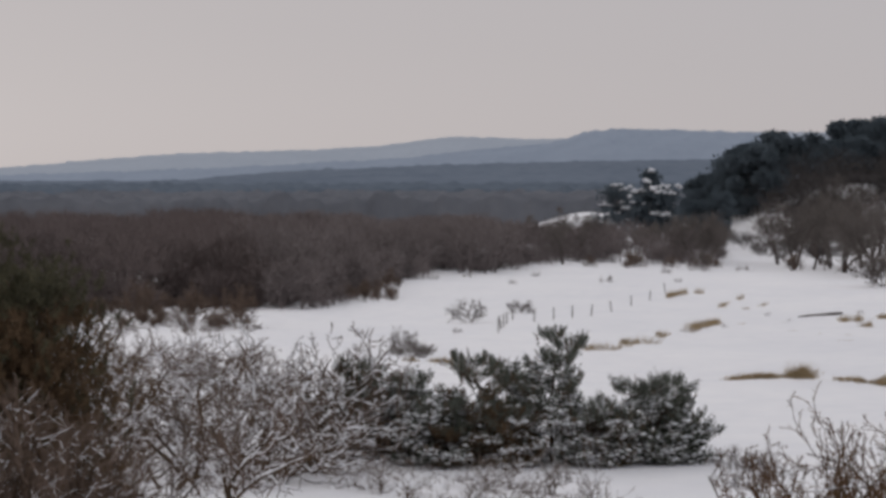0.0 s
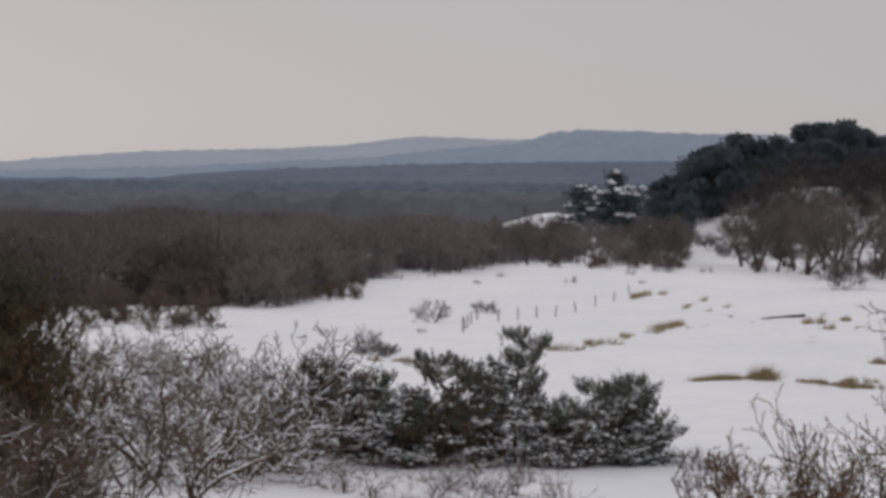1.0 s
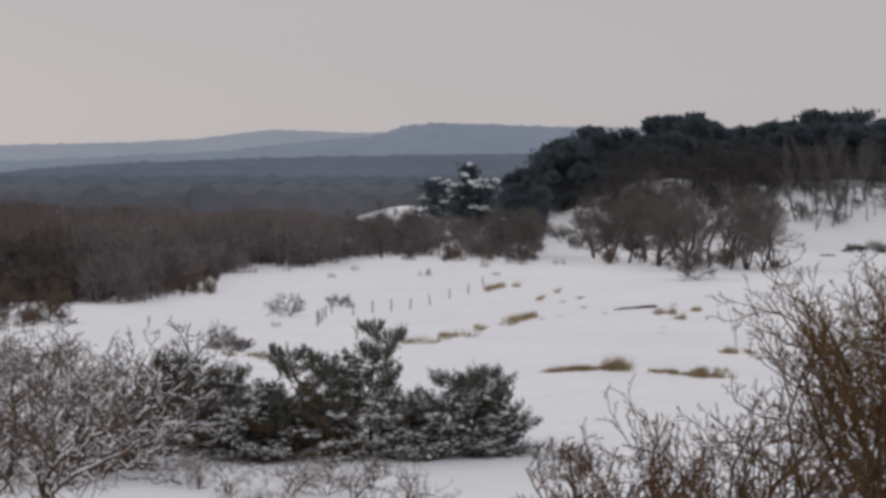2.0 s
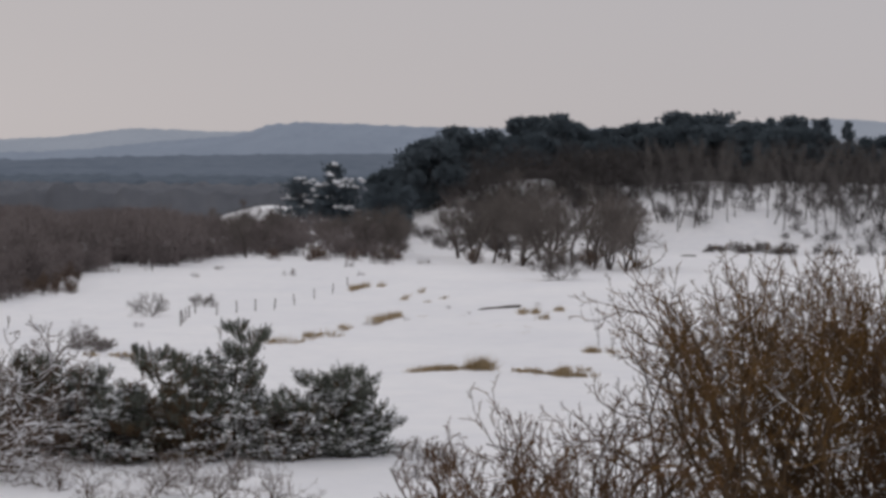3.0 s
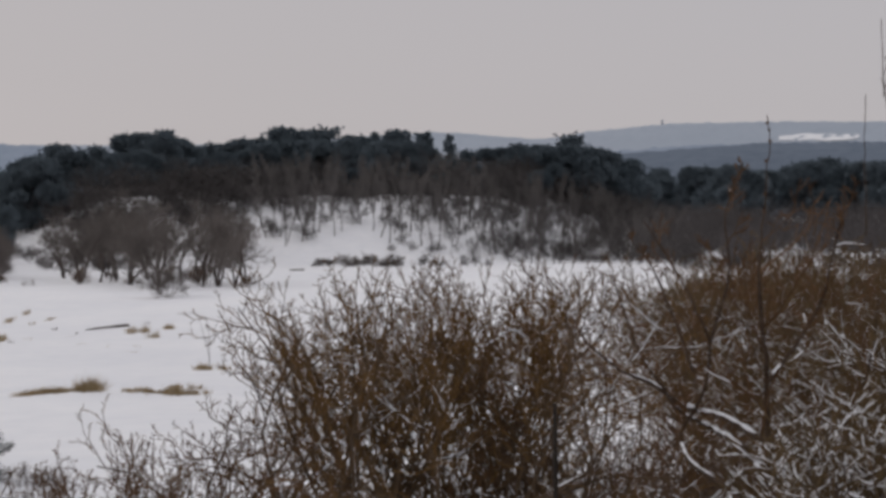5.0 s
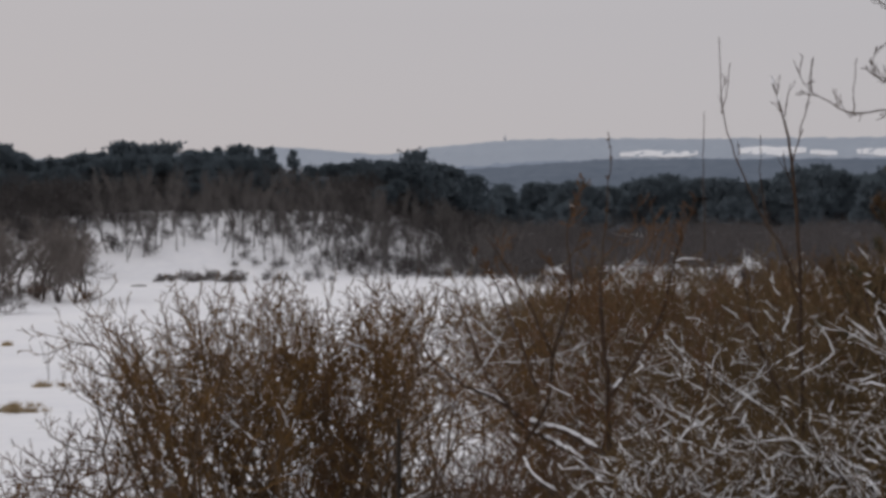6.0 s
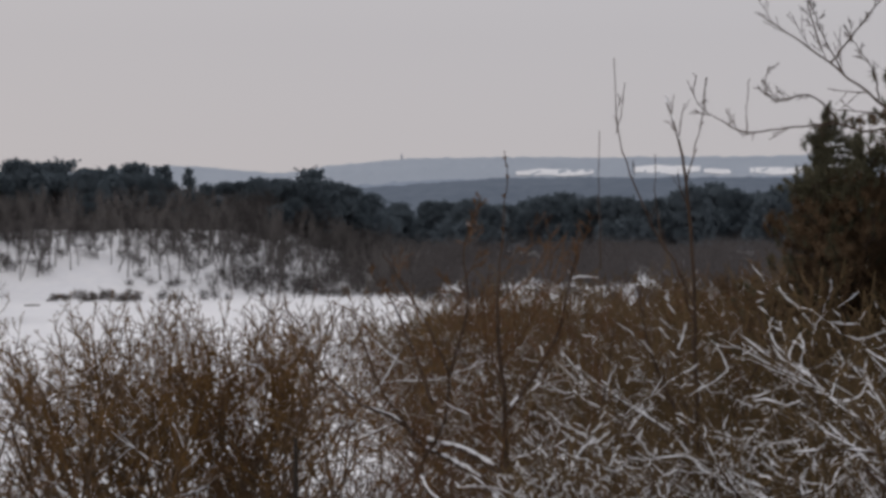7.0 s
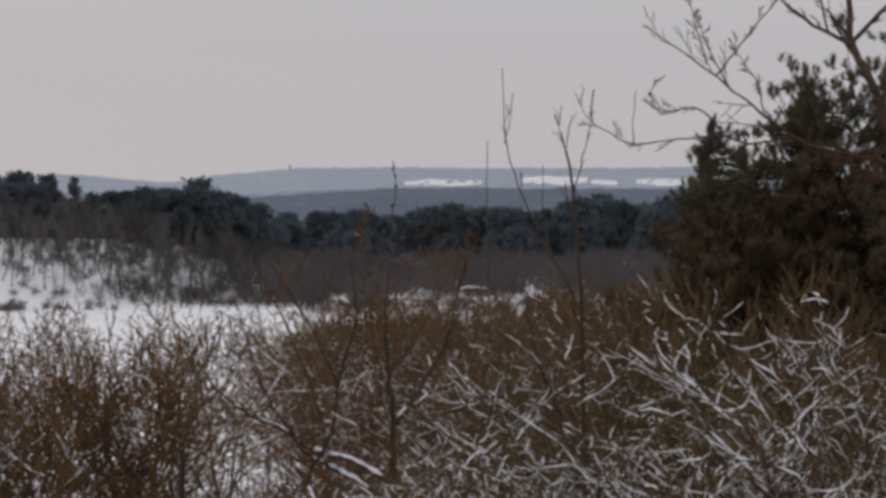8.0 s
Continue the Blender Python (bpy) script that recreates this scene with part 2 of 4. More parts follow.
def skeleton_of(seed, height, stems=1, lean=12, kids=(8, 6, 5), gnarl=0.12, lift=0.05, thin=0.006, radius=0.08, first=0.3, angle=(25, 60), foot=0.1, short=1.0):
    rng = np.random.RandomState(seed)
    spec = dict(kids=kids, gnarl=gnarl, lift=lift, thin=thin, first=first, angle=angle, short=short)
    out = []
    for s in range(stems):
        a, l = rng.uniform(0, 2 * np.pi), radians(lean * rng.uniform(0.3, 1.2))
        way = (math.sin(l) * math.cos(a), math.sin(l) * math.sin(a), math.cos(l))
        start = (foot * math.cos(a), foot * math.sin(a), -0.15)
        grow(rng, start, way, height * rng.uniform(0.72, 1.0) * 0.9, radius * rng.uniform(0.7, 1.1), 0, spec, out)
    fit = height / max(p[:, 2].max() for _, p, _ in out)
    return [(level, p * fit, q) for level, p, q in out]


def dress(branches, ob, bark, twig, split=1, sides=(6, 5, 4, 3, 3)):
    """Stems, limbs and the crown of twigs, as parts of ob. Limbs above split are parts of their own."""
    heap = {}
    stems = sum(level == 0 for level, _, _ in branches)
    stem = ob
    for level, pts, rad in branches:
        if level <= split:
            g = Geo()
            tube(g, pts, rad, sides[level])
            made = part(("trunk" if stems == 1 else "stem") if level == 0 else "limb", g, bark, ob if level == 0 else stem, smooth=True)
            stem = made if level == 0 else stem
        else:
            heap.setdefault((len(pts), sides[level]), []).append((pts, rad))
    g = Geo()
    for (_, k), lines in sorted(heap.items()):
        tubes(g, lines, k)
    if g.n:
        tagged(part("crown", g, twig, ob), kind="stuff")


def snow_on(branches, seed, chance=(0.9, 0.7, 0.3, 0.1), thick=0.02, steep=0.75, below=99.0):
    """Snow that lies along the upper side of the flatter branches; chance by level."""
    rng, geo = np.random.RandomState(seed), Geo()
    heap = {}
    for level, pts, rad in branches:
        if rng.rand() > chance[min(level, len(chance) - 1)]:
            continue
        d = np.diff(pts, axis=0)
        flat = (np.abs(d[:, 2]) / (np.linalg.norm(d, axis=1) + 1e-9) < steep) & (pts[1:, 2] < below) & (rng.rand(len(d)) < 0.9)
        i = 0
        while i < len(flat):
            if flat[i]:
                j = i
                while j < len(flat) and flat[j]:
                    j += 1
                fine = np.linspace(i, j, (j - i) * 2 + 1)
                seg = np.stack([np.interp(fine, np.arange(len(pts)), pts[:, k]) for k in range(3)], 1)
                own = np.interp(fine, np.arange(len(pts)), rad)
                w = np.maximum(own * 0.95, thick * (1.0 if level < 2 else 0.65)) * rng.uniform(0.55, 1.25, len(seg))
                w[0] *= 0.4
                w[-1] *= 0.3
                seg[:, 2] += own * 0.8 + w * 0.1
                heap.setdefault(len(seg), []).append((seg, w))
                i = j
            i += 1
    for k, lines in sorted(heap.items()):
        tubes(geo, lines, 5)
    return geo


def tufts(geo, places, ways, rng, blades=10, long=0.13, wide=0.02, open_=0.9):
    """Sprays of needles: thin pointed blades that fan out round each shoot."""
    places, ways = np.asarray(places, float), np.asarray(ways, float)
    m = len(places)
    if not m:
        return
    d = ways[:, None] + rng.normal(0, open_ * 0.6, (m, blades, 3))
    d /= np.linalg.norm(d, axis=2, keepdims=True) + 1e-9
    side = np.cross(d, rng.normal(0, 1, (m, blades, 3)))
    side /= np.linalg.norm(side, axis=2, keepdims=True) + 1e-9
    base = places[:, None] + rng.normal(0, long * 0.25, (m, blades, 3))
    ln = long * rng.uniform(0.7, 1.3, (m, blades, 1))
    a = base - side * wide * 0.5
    b = base + side * wide * 0.5
    c = base + d * ln
    v = np.stack([a, b, c], 2).reshape(-1, 3)
    geo.add(v, np.arange(m * blades * 3).reshape(-1, 3))


def shoots(geo, places, ways, rng, blades=16, long=0.1, wide=0.016, stalk=0.22):
    """Pine shoots: needles that stand out all round a short stalk, like a bottle brush."""
    places, ways = np.asarray(places, float), np.asarray(ways, float)
    m = len(places)
    if not m:
        return
    t = rng.uniform(0, 1, (m, blades, 1))
    size = rng.uniform(0.7, 1.25, (m, 1, 1))
    d = ways[:, None] * 0.8 + rng.normal(0, 0.75, (m, blades, 3))
    d /= np.linalg.norm(d, axis=2, keepdims=True) + 1e-9
    side = np.cross(d, rng.normal(0, 1, (m, blades, 3)))
    side /= np.linalg.norm(side, axis=2, keepdims=True) + 1e-9
    base = places[:, None] + ways[:, None] * stalk * size * t
    v = np.stack([base - side * wide * 0.5, base + side * wide * 0.5, base + d * long * size * rng.uniform(0.7, 1.2, (m, blades, 1))], 2)
    geo.add(v.reshape(-1, 3), np.arange(m * blades * 3).reshape(-1, 3))


OCT_V = np.array([[1, 0, 0], [0.5, 0.87, 0], [-0.5, 0.87, 0], [-1, 0, 0], [-0.5, -0.87, 0], [0.5, -0.87, 0], [0, 0, 1], [0, 0, -0.5]])
OCT_F = np.array([[k, (k + 1) % 6, 6] for k in range(6)] + [[(k + 1) % 6, k, 7] for k in range(6)])


def lumps(geo, places, rng, wide=0.08, high=0.04):
    """Small uneven cushions of snow."""
    places = np.asarray(places, float)
    m = len(places)
    if not m:
        return
    s = np.stack([wide * rng.uniform(0.5, 1.3, m), wide * rng.uniform(0.5, 1.3, m), high * rng.uniform(0.6, 1.3, m)], 1)
    v = OCT_V[None] * rng.uniform(0.7, 1.25, (m, 8, 1)) * s[:, None]
    a = rng.uniform(0, 2 * np.pi, m)
    c, n = np.cos(a)[:, None], np.sin(a)[:, None]
    v = np.stack([v[:, :, 0] * c - v[:, :, 1] * n, v[:, :, 0] * n + v[:, :, 1] * c, v[:, :, 2]], 2) + places[:, None]
    f = OCT_F[None] + (np.arange(m) * 8)[:, None, None]
    geo.add(v.reshape(-1, 3), f.reshape(-1, 3))


# ---- kinds of plants ----
def bare_tree(name, label, category, seed, height, snow=None, snow_thick=0.02, bark=None, twig=None, split=0, steep=0.75, below=99.0, **kw):
    """A leafless tree or shrub: stems and limbs, a crown of twigs, and the snow that lies on them."""
    sk = skeleton_of(seed, height, **kw)
    ob = thing(name, (0, 0, 0), label, category)
    dress(sk, ob, bark or BARK, twig or BARK, split)
    if snow:
        tagged(part("snow_cover", snow_on(sk, seed + 7, snow, snow_thick, steep, below), SNOW_LUMP, ob, "white settled snow", smooth=True), kind="stuff")
    return ob


def smooth_line(points, n):
    """A soft curve of n points through a few."""
    p = np.array(points, float)
    t = np.linspace(0, len(p) - 1, n)
    out = np.stack([np.interp(t, np.arange(len(p)), p[:, k]) for k in range(3)], 1)
    for _ in range(2):
        out[1:-1] = out[1:-1] * 0.5 + (out[:-2] + out[2:]) * 0.25
    return out


def shaped_tree(name, label, category, az, r, seed, limbs, kids=(5, 4), snow=None, snow_thick=0.02, twig=None, lean=0.0, gnarl=0.12, lift=0.08, thin=0.005, reach=0.5, angle=(25, 60), steep=0.75):
    """A tree whose main limbs have a known course (bearing, slope from the eye, radius), with smaller branches grown from them."""
    rng = np.random.RandomState(seed)
    foot = spot(az, r)
    ob = thing(name, foot, label, category)
    spec = dict(kids=(0,) + kids, gnarl=gnarl, lift=lift, thin=thin, first=0.2, angle=angle)
    out = []
    for course, r0, bushy in limbs:
        near = r + rng.uniform(-0.3, 0.3)
        pts = []
        for k, (b, t) in enumerate(course):
            q = near + 0.35 * math.sin(k * 1.3 + seed)
            x, y = polar(b, q)
            pts.append((x - foot.x, y - foot.y, EYE + t * q - foot.z))
        line = smooth_line(pts, 4 * len(pts))
        line[1:-1] += rng.normal(0, 0.006, (len(line) - 2, 3))
        rad = np.maximum(r0 * np.linspace(1, 0.25, len(line)), thin)
        out.append((0, line, rad))
        ln = float(np.linalg.norm(np.diff(line, axis=0), axis=1).sum())
        if bushy:
            sprout(rng, line, rad, min(ln * reach * bushy, 2.6), 1, spec, out)
    dress(out, ob, BARK, twig or BARK, 0)
    if snow:
        tagged(part("snow_cover", snow_on(out, seed + 7, snow, snow_thick, steep), SNOW_LUMP, ob, "white settled snow", smooth=True), kind="stuff")
    return ob


def put(ob, az, r, turn=0.0, size=1.0, label="", group="", lift=0.0):
    """Stands a thing on the ground."""
    ob.matrix_world = Matrix.Translation(spot(az, r, lift)) @ pose(0, 0, 0, 0, 0, turn) @ Matrix.Scale(size, 4)
    return tagged(ob, label, "", group)


def to_top(ob, az, r, slope, height, turn=0.0, copy=True, label=""):
    """Stands a tree so that its top is seen at that slope from the eye."""
    size = (EYE + slope * r - spot(az, r).z) / height
    return (again if copy else put)(ob, az, r, turn, size, label)


def again(ob, az, r, turn=0.0, size=1.0, label="", lift=0.0):
    c = copy_thing(ob, Matrix.Identity(4))
    return put(c, az, r, turn, size, label, "", lift)


def pine(name, label, seed, height, width, needle, shoot=None, blades=10, long=0.13, wide=0.02, snow=0.35, lump=0.07, base=0.12, top=0.35, radius=0.07,
         dry=None, dry_part=0.0, stems=1, clump=6, spread=0.16, flat=0.0, step=0.34, rise=0.3, lean=0.1, dry_to=0.55):
    """A pine: trunk, whorls of rising limbs, sprays of needles along their outer halves, snow on the sprays.
    base: bare share of the trunk; top: how pointed the crown is; flat: how much the crown spreads into tiers."""
    rng = np.random.RandomState(seed)
    ob = thing(name, (0, 0, 0), label, "pine tree")
    wood, green, brown, white = Geo(), Geo(), Geo(), Geo()
    heads, ways, limbs, flakes = [], [], [], []
    for s in range(stems):
        a = rng.uniform(0, 2 * np.pi)
        off = 0.0 if stems == 1 else width * 0.2
        foot = np.array([off * math.cos(a), off * math.sin(a), -0.2])
        tall = height * (1.0 if s == 0 else rng.uniform(0.6, 0.92))
        n = 9
        pts = [foot]
        d = unit(np.array([math.cos(a) * lean * (stems > 1), math.sin(a) * lean * (stems > 1), 1.0]))
        for k in range(n):
            d = unit(d + rng.normal(0, 0.05, 3) + np.array([0, 0, 0.08]))
            pts.append(pts[-1] + d * (tall + 0.2) / n)
        pts = np.array(pts)
        g = Geo()
        tube(g, pts, radius * np.linspace(1, 0.15, n + 1), 6)
        # tall far pines take a greyer trunk colour that stands in for haze
        part("trunk", g, BARK if height < 9.5 else HILL_WOOD, ob, smooth=True)
        whorls = max(6, int(tall / step))
        for k in range(whorls):
            s0 = base + (0.97 - base) * (k + rng.uniform(0, 0.6)) / whorls
            q = s0 * n
            i = min(int(q), n - 1)
            p = pts[i] + (pts[i + 1] - pts[i]) * (q - i)
            rel = (s0 - base) / (1 - base)
            reach = 0.5 * width * ((1 - rel) ** top) * (0.8 + 0.2 * min(1.0, rel / 0.25))
            a0 = rng.uniform(0, 6.28)
            for b in range(rng.randint(4, 7)):
                az = a0 + b * 1.2 + rng.normal(0, 0.25)
                ln = reach * rng.uniform(0.45, 1.0) * (1.35 if rng.rand() < 0.2 else 1.0)
                d = unit(np.array([math.cos(az), math.sin(az), rng.uniform(0.0, 0.4) + rise * rel + rise * 0.4 - flat * 0.3]))
                lp = [p]
                for g4 in range(4):
                    d = unit(d + rng.normal(0, 0.12, 3) + np.array([0, 0, 0.14 - flat * 0.1]))
                    lp.append(lp[-1] + d * ln / 4)
                lp = np.array(lp)
                limbs.append((lp, np.maximum(radius * 0.35 * (1 - 0.6 * rel) * np.linspace(1, 0.25, 5), 0.006)))
                many = max(2, int(clump * (0.4 + 0.6 * ln / (0.5 * width))))
                snowy = rng.rand() < snow * 0.8
                for u0 in (0.5, 0.78, 1.0):
                    u = min(u0 + rng.normal(0, 0.05), 1.0) * 4
                    i2 = min(int(u), 3)
                    pad = lp[i2] + (lp[i2 + 1] - lp[i2]) * (u - i2) + rng.normal(0, 1, 3) * np.array([1, 1, 0.3]) * spread * (0.3 + ln * 0.3) + np.array([0, 0, rng.normal(0, 0.6) * min(spread, 0.2)])
                    for c in range(max(1, many // 3)):
                        q3 = rng.normal(0, 1, 3) * np.array([1, 1, 0.55 - 0.25 * flat]) * spread
                        heads.append(pad + q3)
                        ways.append(unit(d * 0.6 + q3 / spread * 0.25 + rng.normal(0, 0.2, 3) + np.array([0, 0, 0.7])))
                    if snowy and rng.rand() < 0.85:
                        for c in range(rng.randint(2, 5) if lump > 0.3 else rng.randint(6, 12)):
                            q3 = rng.normal(0, 1, 3) * np.array([1, 1, 0.2]) * spread * 0.9
                            flakes.append(pad + q3 + np.array([0, 0, spread * 0.5 + long * 0.45]))
        for c in range(12):
            heads.append(pts[-1] + rng.normal(0, 0.5, 3) * np.array([0.5, 0.5, 0.7]) * spread * 2 - np.array([0, 0, spread]))
            ways.append(np.array([0, 0, 1.0]))
    heads, ways = np.array(heads), np.array(ways)
    low = heads[:, 2] < height * dry_to
    is_dry = low & (rng.rand(len(heads)) < dry_part)
    tubes(wood, limbs, 4)
    tagged(part("branchwork", wood, BARK, ob), kind="stuff")
    for geo, which, name2, mat, text in ((green, ~is_dry, "foliage", needle, ""), (brown, is_dry, "dry_foliage", dry, "dry brown needles")):
        if which.any() and mat:
            if shoot:
                shoots(geo, heads[which], ways[which], rng, blades, long, wide, shoot)
            else:
                tufts(geo, heads[which], ways[which], rng, blades, long, wide)
            tagged(part(name2, geo, mat, ob, text), kind="stuff")
    if snow:
        lumps(white, np.array(flakes).reshape(-1, 3), rng, lump, lump * 0.45)
        tagged(part("snow_cover", white, SNOW_LUMP, ob, "white settled snow", smooth=True), kind="stuff")
    return ob


def dome_pine(label, seed, height, width):
    """A grown pine seen from far: a forked trunk and a crown of several rounded masses of needles."""
    rng = np.random.RandomState(seed)
    ob = thing("pine_tree", (0, 0, 0), label, "pine tree")
    lobes = [(np.array([rng.normal(0, 0.04) * width, rng.normal(0, 0.04) * width, height * 0.8]), width * 0.23)]
    for k in range(10):
        a, level = k * 2.4 + rng.uniform(-0.4, 0.4), rng.uniform(0.34, 0.88)
        out = width * rng.uniform(0.12, 0.42) * (1.3 - 0.65 * level)
        lobes.append((np.array([math.cos(a) * out, math.sin(a) * out, height * level]), width * rng.choice([0.1, 0.15, 0.2, 0.24]) * rng.uniform(0.9, 1.1)))
    fit = height / max(c[2] + q * 0.8 for c, q in lobes)
    wood, green, limbs = Geo(), Geo(), []
    tube(wood, [(0, 0, -0.4), (0.1, 0.05, height * 0.3), (-0.1, 0.1, height * 0.6), lobes[0][0] * fit], [0.26, 0.2, 0.14, 0.05], 6)
    # trunk and boughs greyer than near bark, haze included in the colour
    part("trunk", wood, HILL_WOOD, ob, smooth=True)
    for c, q in lobes:
        c = c * np.array([1, 1, fit])
        start = np.array([0, 0, max(c[2] - abs(c[0]) - abs(c[1]) - 1.0, 1.0)])
        limbs.append((np.array([start, (start + c) / 2 + np.array([0, 0, -0.2]), c]), np.array([0.1, 0.07, 0.04])))
        m = int(75 * q * q) + 45
        d = rng.normal(0, 1, (m, 3))
        d /= np.linalg.norm(d, axis=1, keepdims=True)
        d[:, 2] = np.where(d[:, 2] < -0.45, -d[:, 2], d[:, 2])
        rough = 0.84 + 0.2 * np.sin(d[:, 0] * 5 + seed) * np.cos(d[:, 1] * 4 + c[2]) + rng.normal(0, 0.12, m)
        tufts(green, c + d * np.array([1, 1, 0.8]) * q * rough[:, None], d + np.array([0, 0, 0.3]), rng, 7, 0.75, 0.34, 0.9)
    boughs = Geo()
    tubes(boughs, limbs, 4)
    tagged(part("branchwork", boughs, HILL_WOOD, ob), kind="stuff")
    tagged(part("foliage", green, NEEDLE_FAR, ob), kind="stuff")
    return ob


def young_pine(label, seed, height, width, snow, olive=0.0, stems=1, top=0.6):
    """A bushy young pine: whorls of rising limbs set with bottle-brush shoots, each ending in an upright candle, and snow lying along them.
    snow: share of shoots that carry snow; olive: share of browned needles low down; top: how pointed it is."""
    rng = np.random.RandomState(seed)
    ob = thing("pine_tree", (0, 0, 0), label, "pine tree")
    limbs, heads, ways, flakes = [], [], [], []
    for s in range(stems):
        a = rng.uniform(0, 6.28)
        tall = height * (1.0 if s == 0 else rng.uniform(0.7, 0.9))
        off = 0.0 if s == 0 else width * 0.22
        foot = np.array([off * math.cos(a), off * math.sin(a), -0.2])
        trunk = np.array([foot + np.array([rng.normal(0, 0.05) * k, rng.normal(0, 0.05) * k, (tall + 0.1) * k / 7]) for k in range(8)])
        g = Geo()
        tube(g, trunk, 0.07 * np.linspace(1, 0.18, 8), 6)
        part("trunk", g, BARK, ob, smooth=True)
        whorls = max(5, int(tall / 0.36))
        for k in range(whorls):
            rel = (k + rng.uniform(0.1, 0.5)) / whorls
            p = np.array([np.interp(rel * 7, np.arange(8), trunk[:, c]) for c in range(3)])
            reach = 0.5 * width * max(1 - rel, 0.02) ** top * (0.75 + 0.25 * min(1.0, rel / 0.2))
            a0 = rng.uniform(0, 6.28)
            for b in range(rng.randint(5, 8)):
                az = a0 + b * 1.0 + rng.normal(0, 0.3)
                ln = max(reach * rng.uniform(0.55, 1.0), 0.2)
                d = unit(np.array([math.cos(az), math.sin(az), rng.uniform(-0.1, 0.25) + 0.35 * rel]))
                lp = [p]
                for q in range(4):
                    d = unit(d + rng.normal(0, 0.1, 3) + np.array([0, 0, 0.06]))
                    lp.append(lp[-1] + d * ln / 4)
                lp = np.array(lp)
                limbs.append((lp, np.maximum(0.028 * (1 - 0.6 * rel) * np.linspace(1, 0.3, 5), 0.006)))
                white = rng.rand() < snow * (1.25 - 0.9 * rel)
                nodes = max(2, int(ln / 0.17))
                for q in range(nodes):
                    u = 4 * (0.3 + 0.7 * (q + 1) / nodes)
                    i = min(int(u - 1e-6), 3)
                    node, axis = lp[i] + (lp[i + 1] - lp[i]) * (u - i), unit(lp[i + 1] - lp[i])
                    side = unit(np.cross(axis, np.array([0, 0, 1.0])))
                    for e in (-1.3, -0.7, 0.0, 0.7, 1.3):
                        at = node + side * e * rng.uniform(0.08, 0.2) + axis * rng.normal(0, 0.05) + np.array([0, 0, rng.normal(0, 0.05)])
                        heads.append(at)
                        ways.append(unit(axis * 0.45 + side * e * 0.3 + np.array([0, 0, rng.uniform(0.5, 1.3)]) + rng.normal(0, 0.18, 3)))
                        if white and rng.rand() < 0.75:
                            flakes.append(at + ways[-1] * rng.uniform(0.05, 0.2) + np.array([rng.normal(0, 0.04), rng.normal(0, 0.04), 0.05]))
                heads.append(lp[-1])
                ways.append(unit(0.5 * d + np.array([0, 0, 1.0])))
        for c in range(5):
            heads.append(trunk[-1] - np.array([0, 0, 0.12 * c]))
            ways.append(unit(np.array([rng.normal(0, 0.3), rng.normal(0, 0.3), 1.0])))
    heads, ways = np.array(heads), np.array(ways)
    wood = Geo()
    tubes(wood, limbs, 4)
    tagged(part("branchwork", wood, BARK, ob), kind="stuff")
    brown = rng.rand(len(heads)) < olive * np.clip(1.5 - heads[:, 2] / height * 1.3, 0, 1)
    for which, name2, mat, text in ((~brown, "foliage", NEEDLE, ""), (brown, "dry_foliage", NEEDLE_DRY, "dry brown needles")):
        if which.any():
            g = Geo()
            shoots(g, heads[which], ways[which], rng, 26, 0.085, 0.024, 0.3)
            tagged(part(name2, g, mat, ob, text), kind="stuff")
    if flakes:
        g = Geo()
        lumps(g, np.array(flakes), rng, 0.12, 0.05)
        tagged(part("snow_cover", g, SNOW_LUMP, ob, "white settled snow", smooth=True), kind="stuff")
    return ob


def grass_patch(az, r, wide, deep, blades, high=0.35, seed=1, label="straw-coloured dune grass standing out of the snow", tilt=0.0):
    """A strip of dune grass in tussocks."""
    rng = np.random.RandomState(seed)
    geo = Geo()
    c = np.array(polar(az, r))
    e = np.array([math.cos(radians(az)), -math.sin(radians(az))])
    f = np.array([math.sin(radians(az)), math.cos(radians(az))])
    centres = max(3, blades // 22)
    u, v = rng.uniform(-0.5, 0.5, centres) * wide, rng.normal(0, 0.3, centres) * deep
    own = np.minimum((rng.rand(blades) ** 1.7 * centres).astype(int), centres - 1)
    du, dv = rng.normal(0, 0.2, blades) + u[own], rng.normal(0, 0.25, blades) + v[own]
    xy = c + e * du[:, None] + f * (dv + tilt * du)[:, None]
    z = land(xy[:, 0], xy[:, 1])
    hs = rng.uniform(0.4, 1.2, centres)
    d = np.stack([rng.normal(0.15, 0.45, blades), rng.normal(0, 0.45, blades), np.ones(blades)], 1)
    tufts(geo, np.column_stack([xy, z - 0.02]), d / np.linalg.norm(d, axis=1, keepdims=True), rng, 4, high * hs[own][:, None, None], 0.036, 0.5)
    return single("dune_grass", geo, GRASS, label, "dune grass", kind="stuff")


# ---- the ground: one sheet of snow out to the horizon ----
az_line = np.concatenate([np.linspace(-18, 50, 273), np.linspace(54, 338, 72), [342.0]])
r_line = np.concatenate([[0.3], np.geomspace(1.2, 4900, 320)])
A, R = np.meshgrid(np.radians(az_line), r_line)
gx, gy = R * np.sin(A), R * np.cos(A)
geo = Geo()
geo.add(np.stack([gx, gy, land(gx, gy)], 2).reshape(-1, 3), grid_faces(*gx.shape)[:, ::-1])
inner = np.arange(len(az_line) - 1)
hub = np.append(np.stack([gx[0], gy[0], land(gx[0], gy[0])], 1), [[0, 0, float(land(0, 0))]], 0)
geo.add(hub, np.stack([inner + 1, inner, np.full(len(inner), len(az_line))], 1))
single("ground", geo, SNOW, "snow-covered dune ground with soft undulations", "ground", kind="structure", smooth=True)


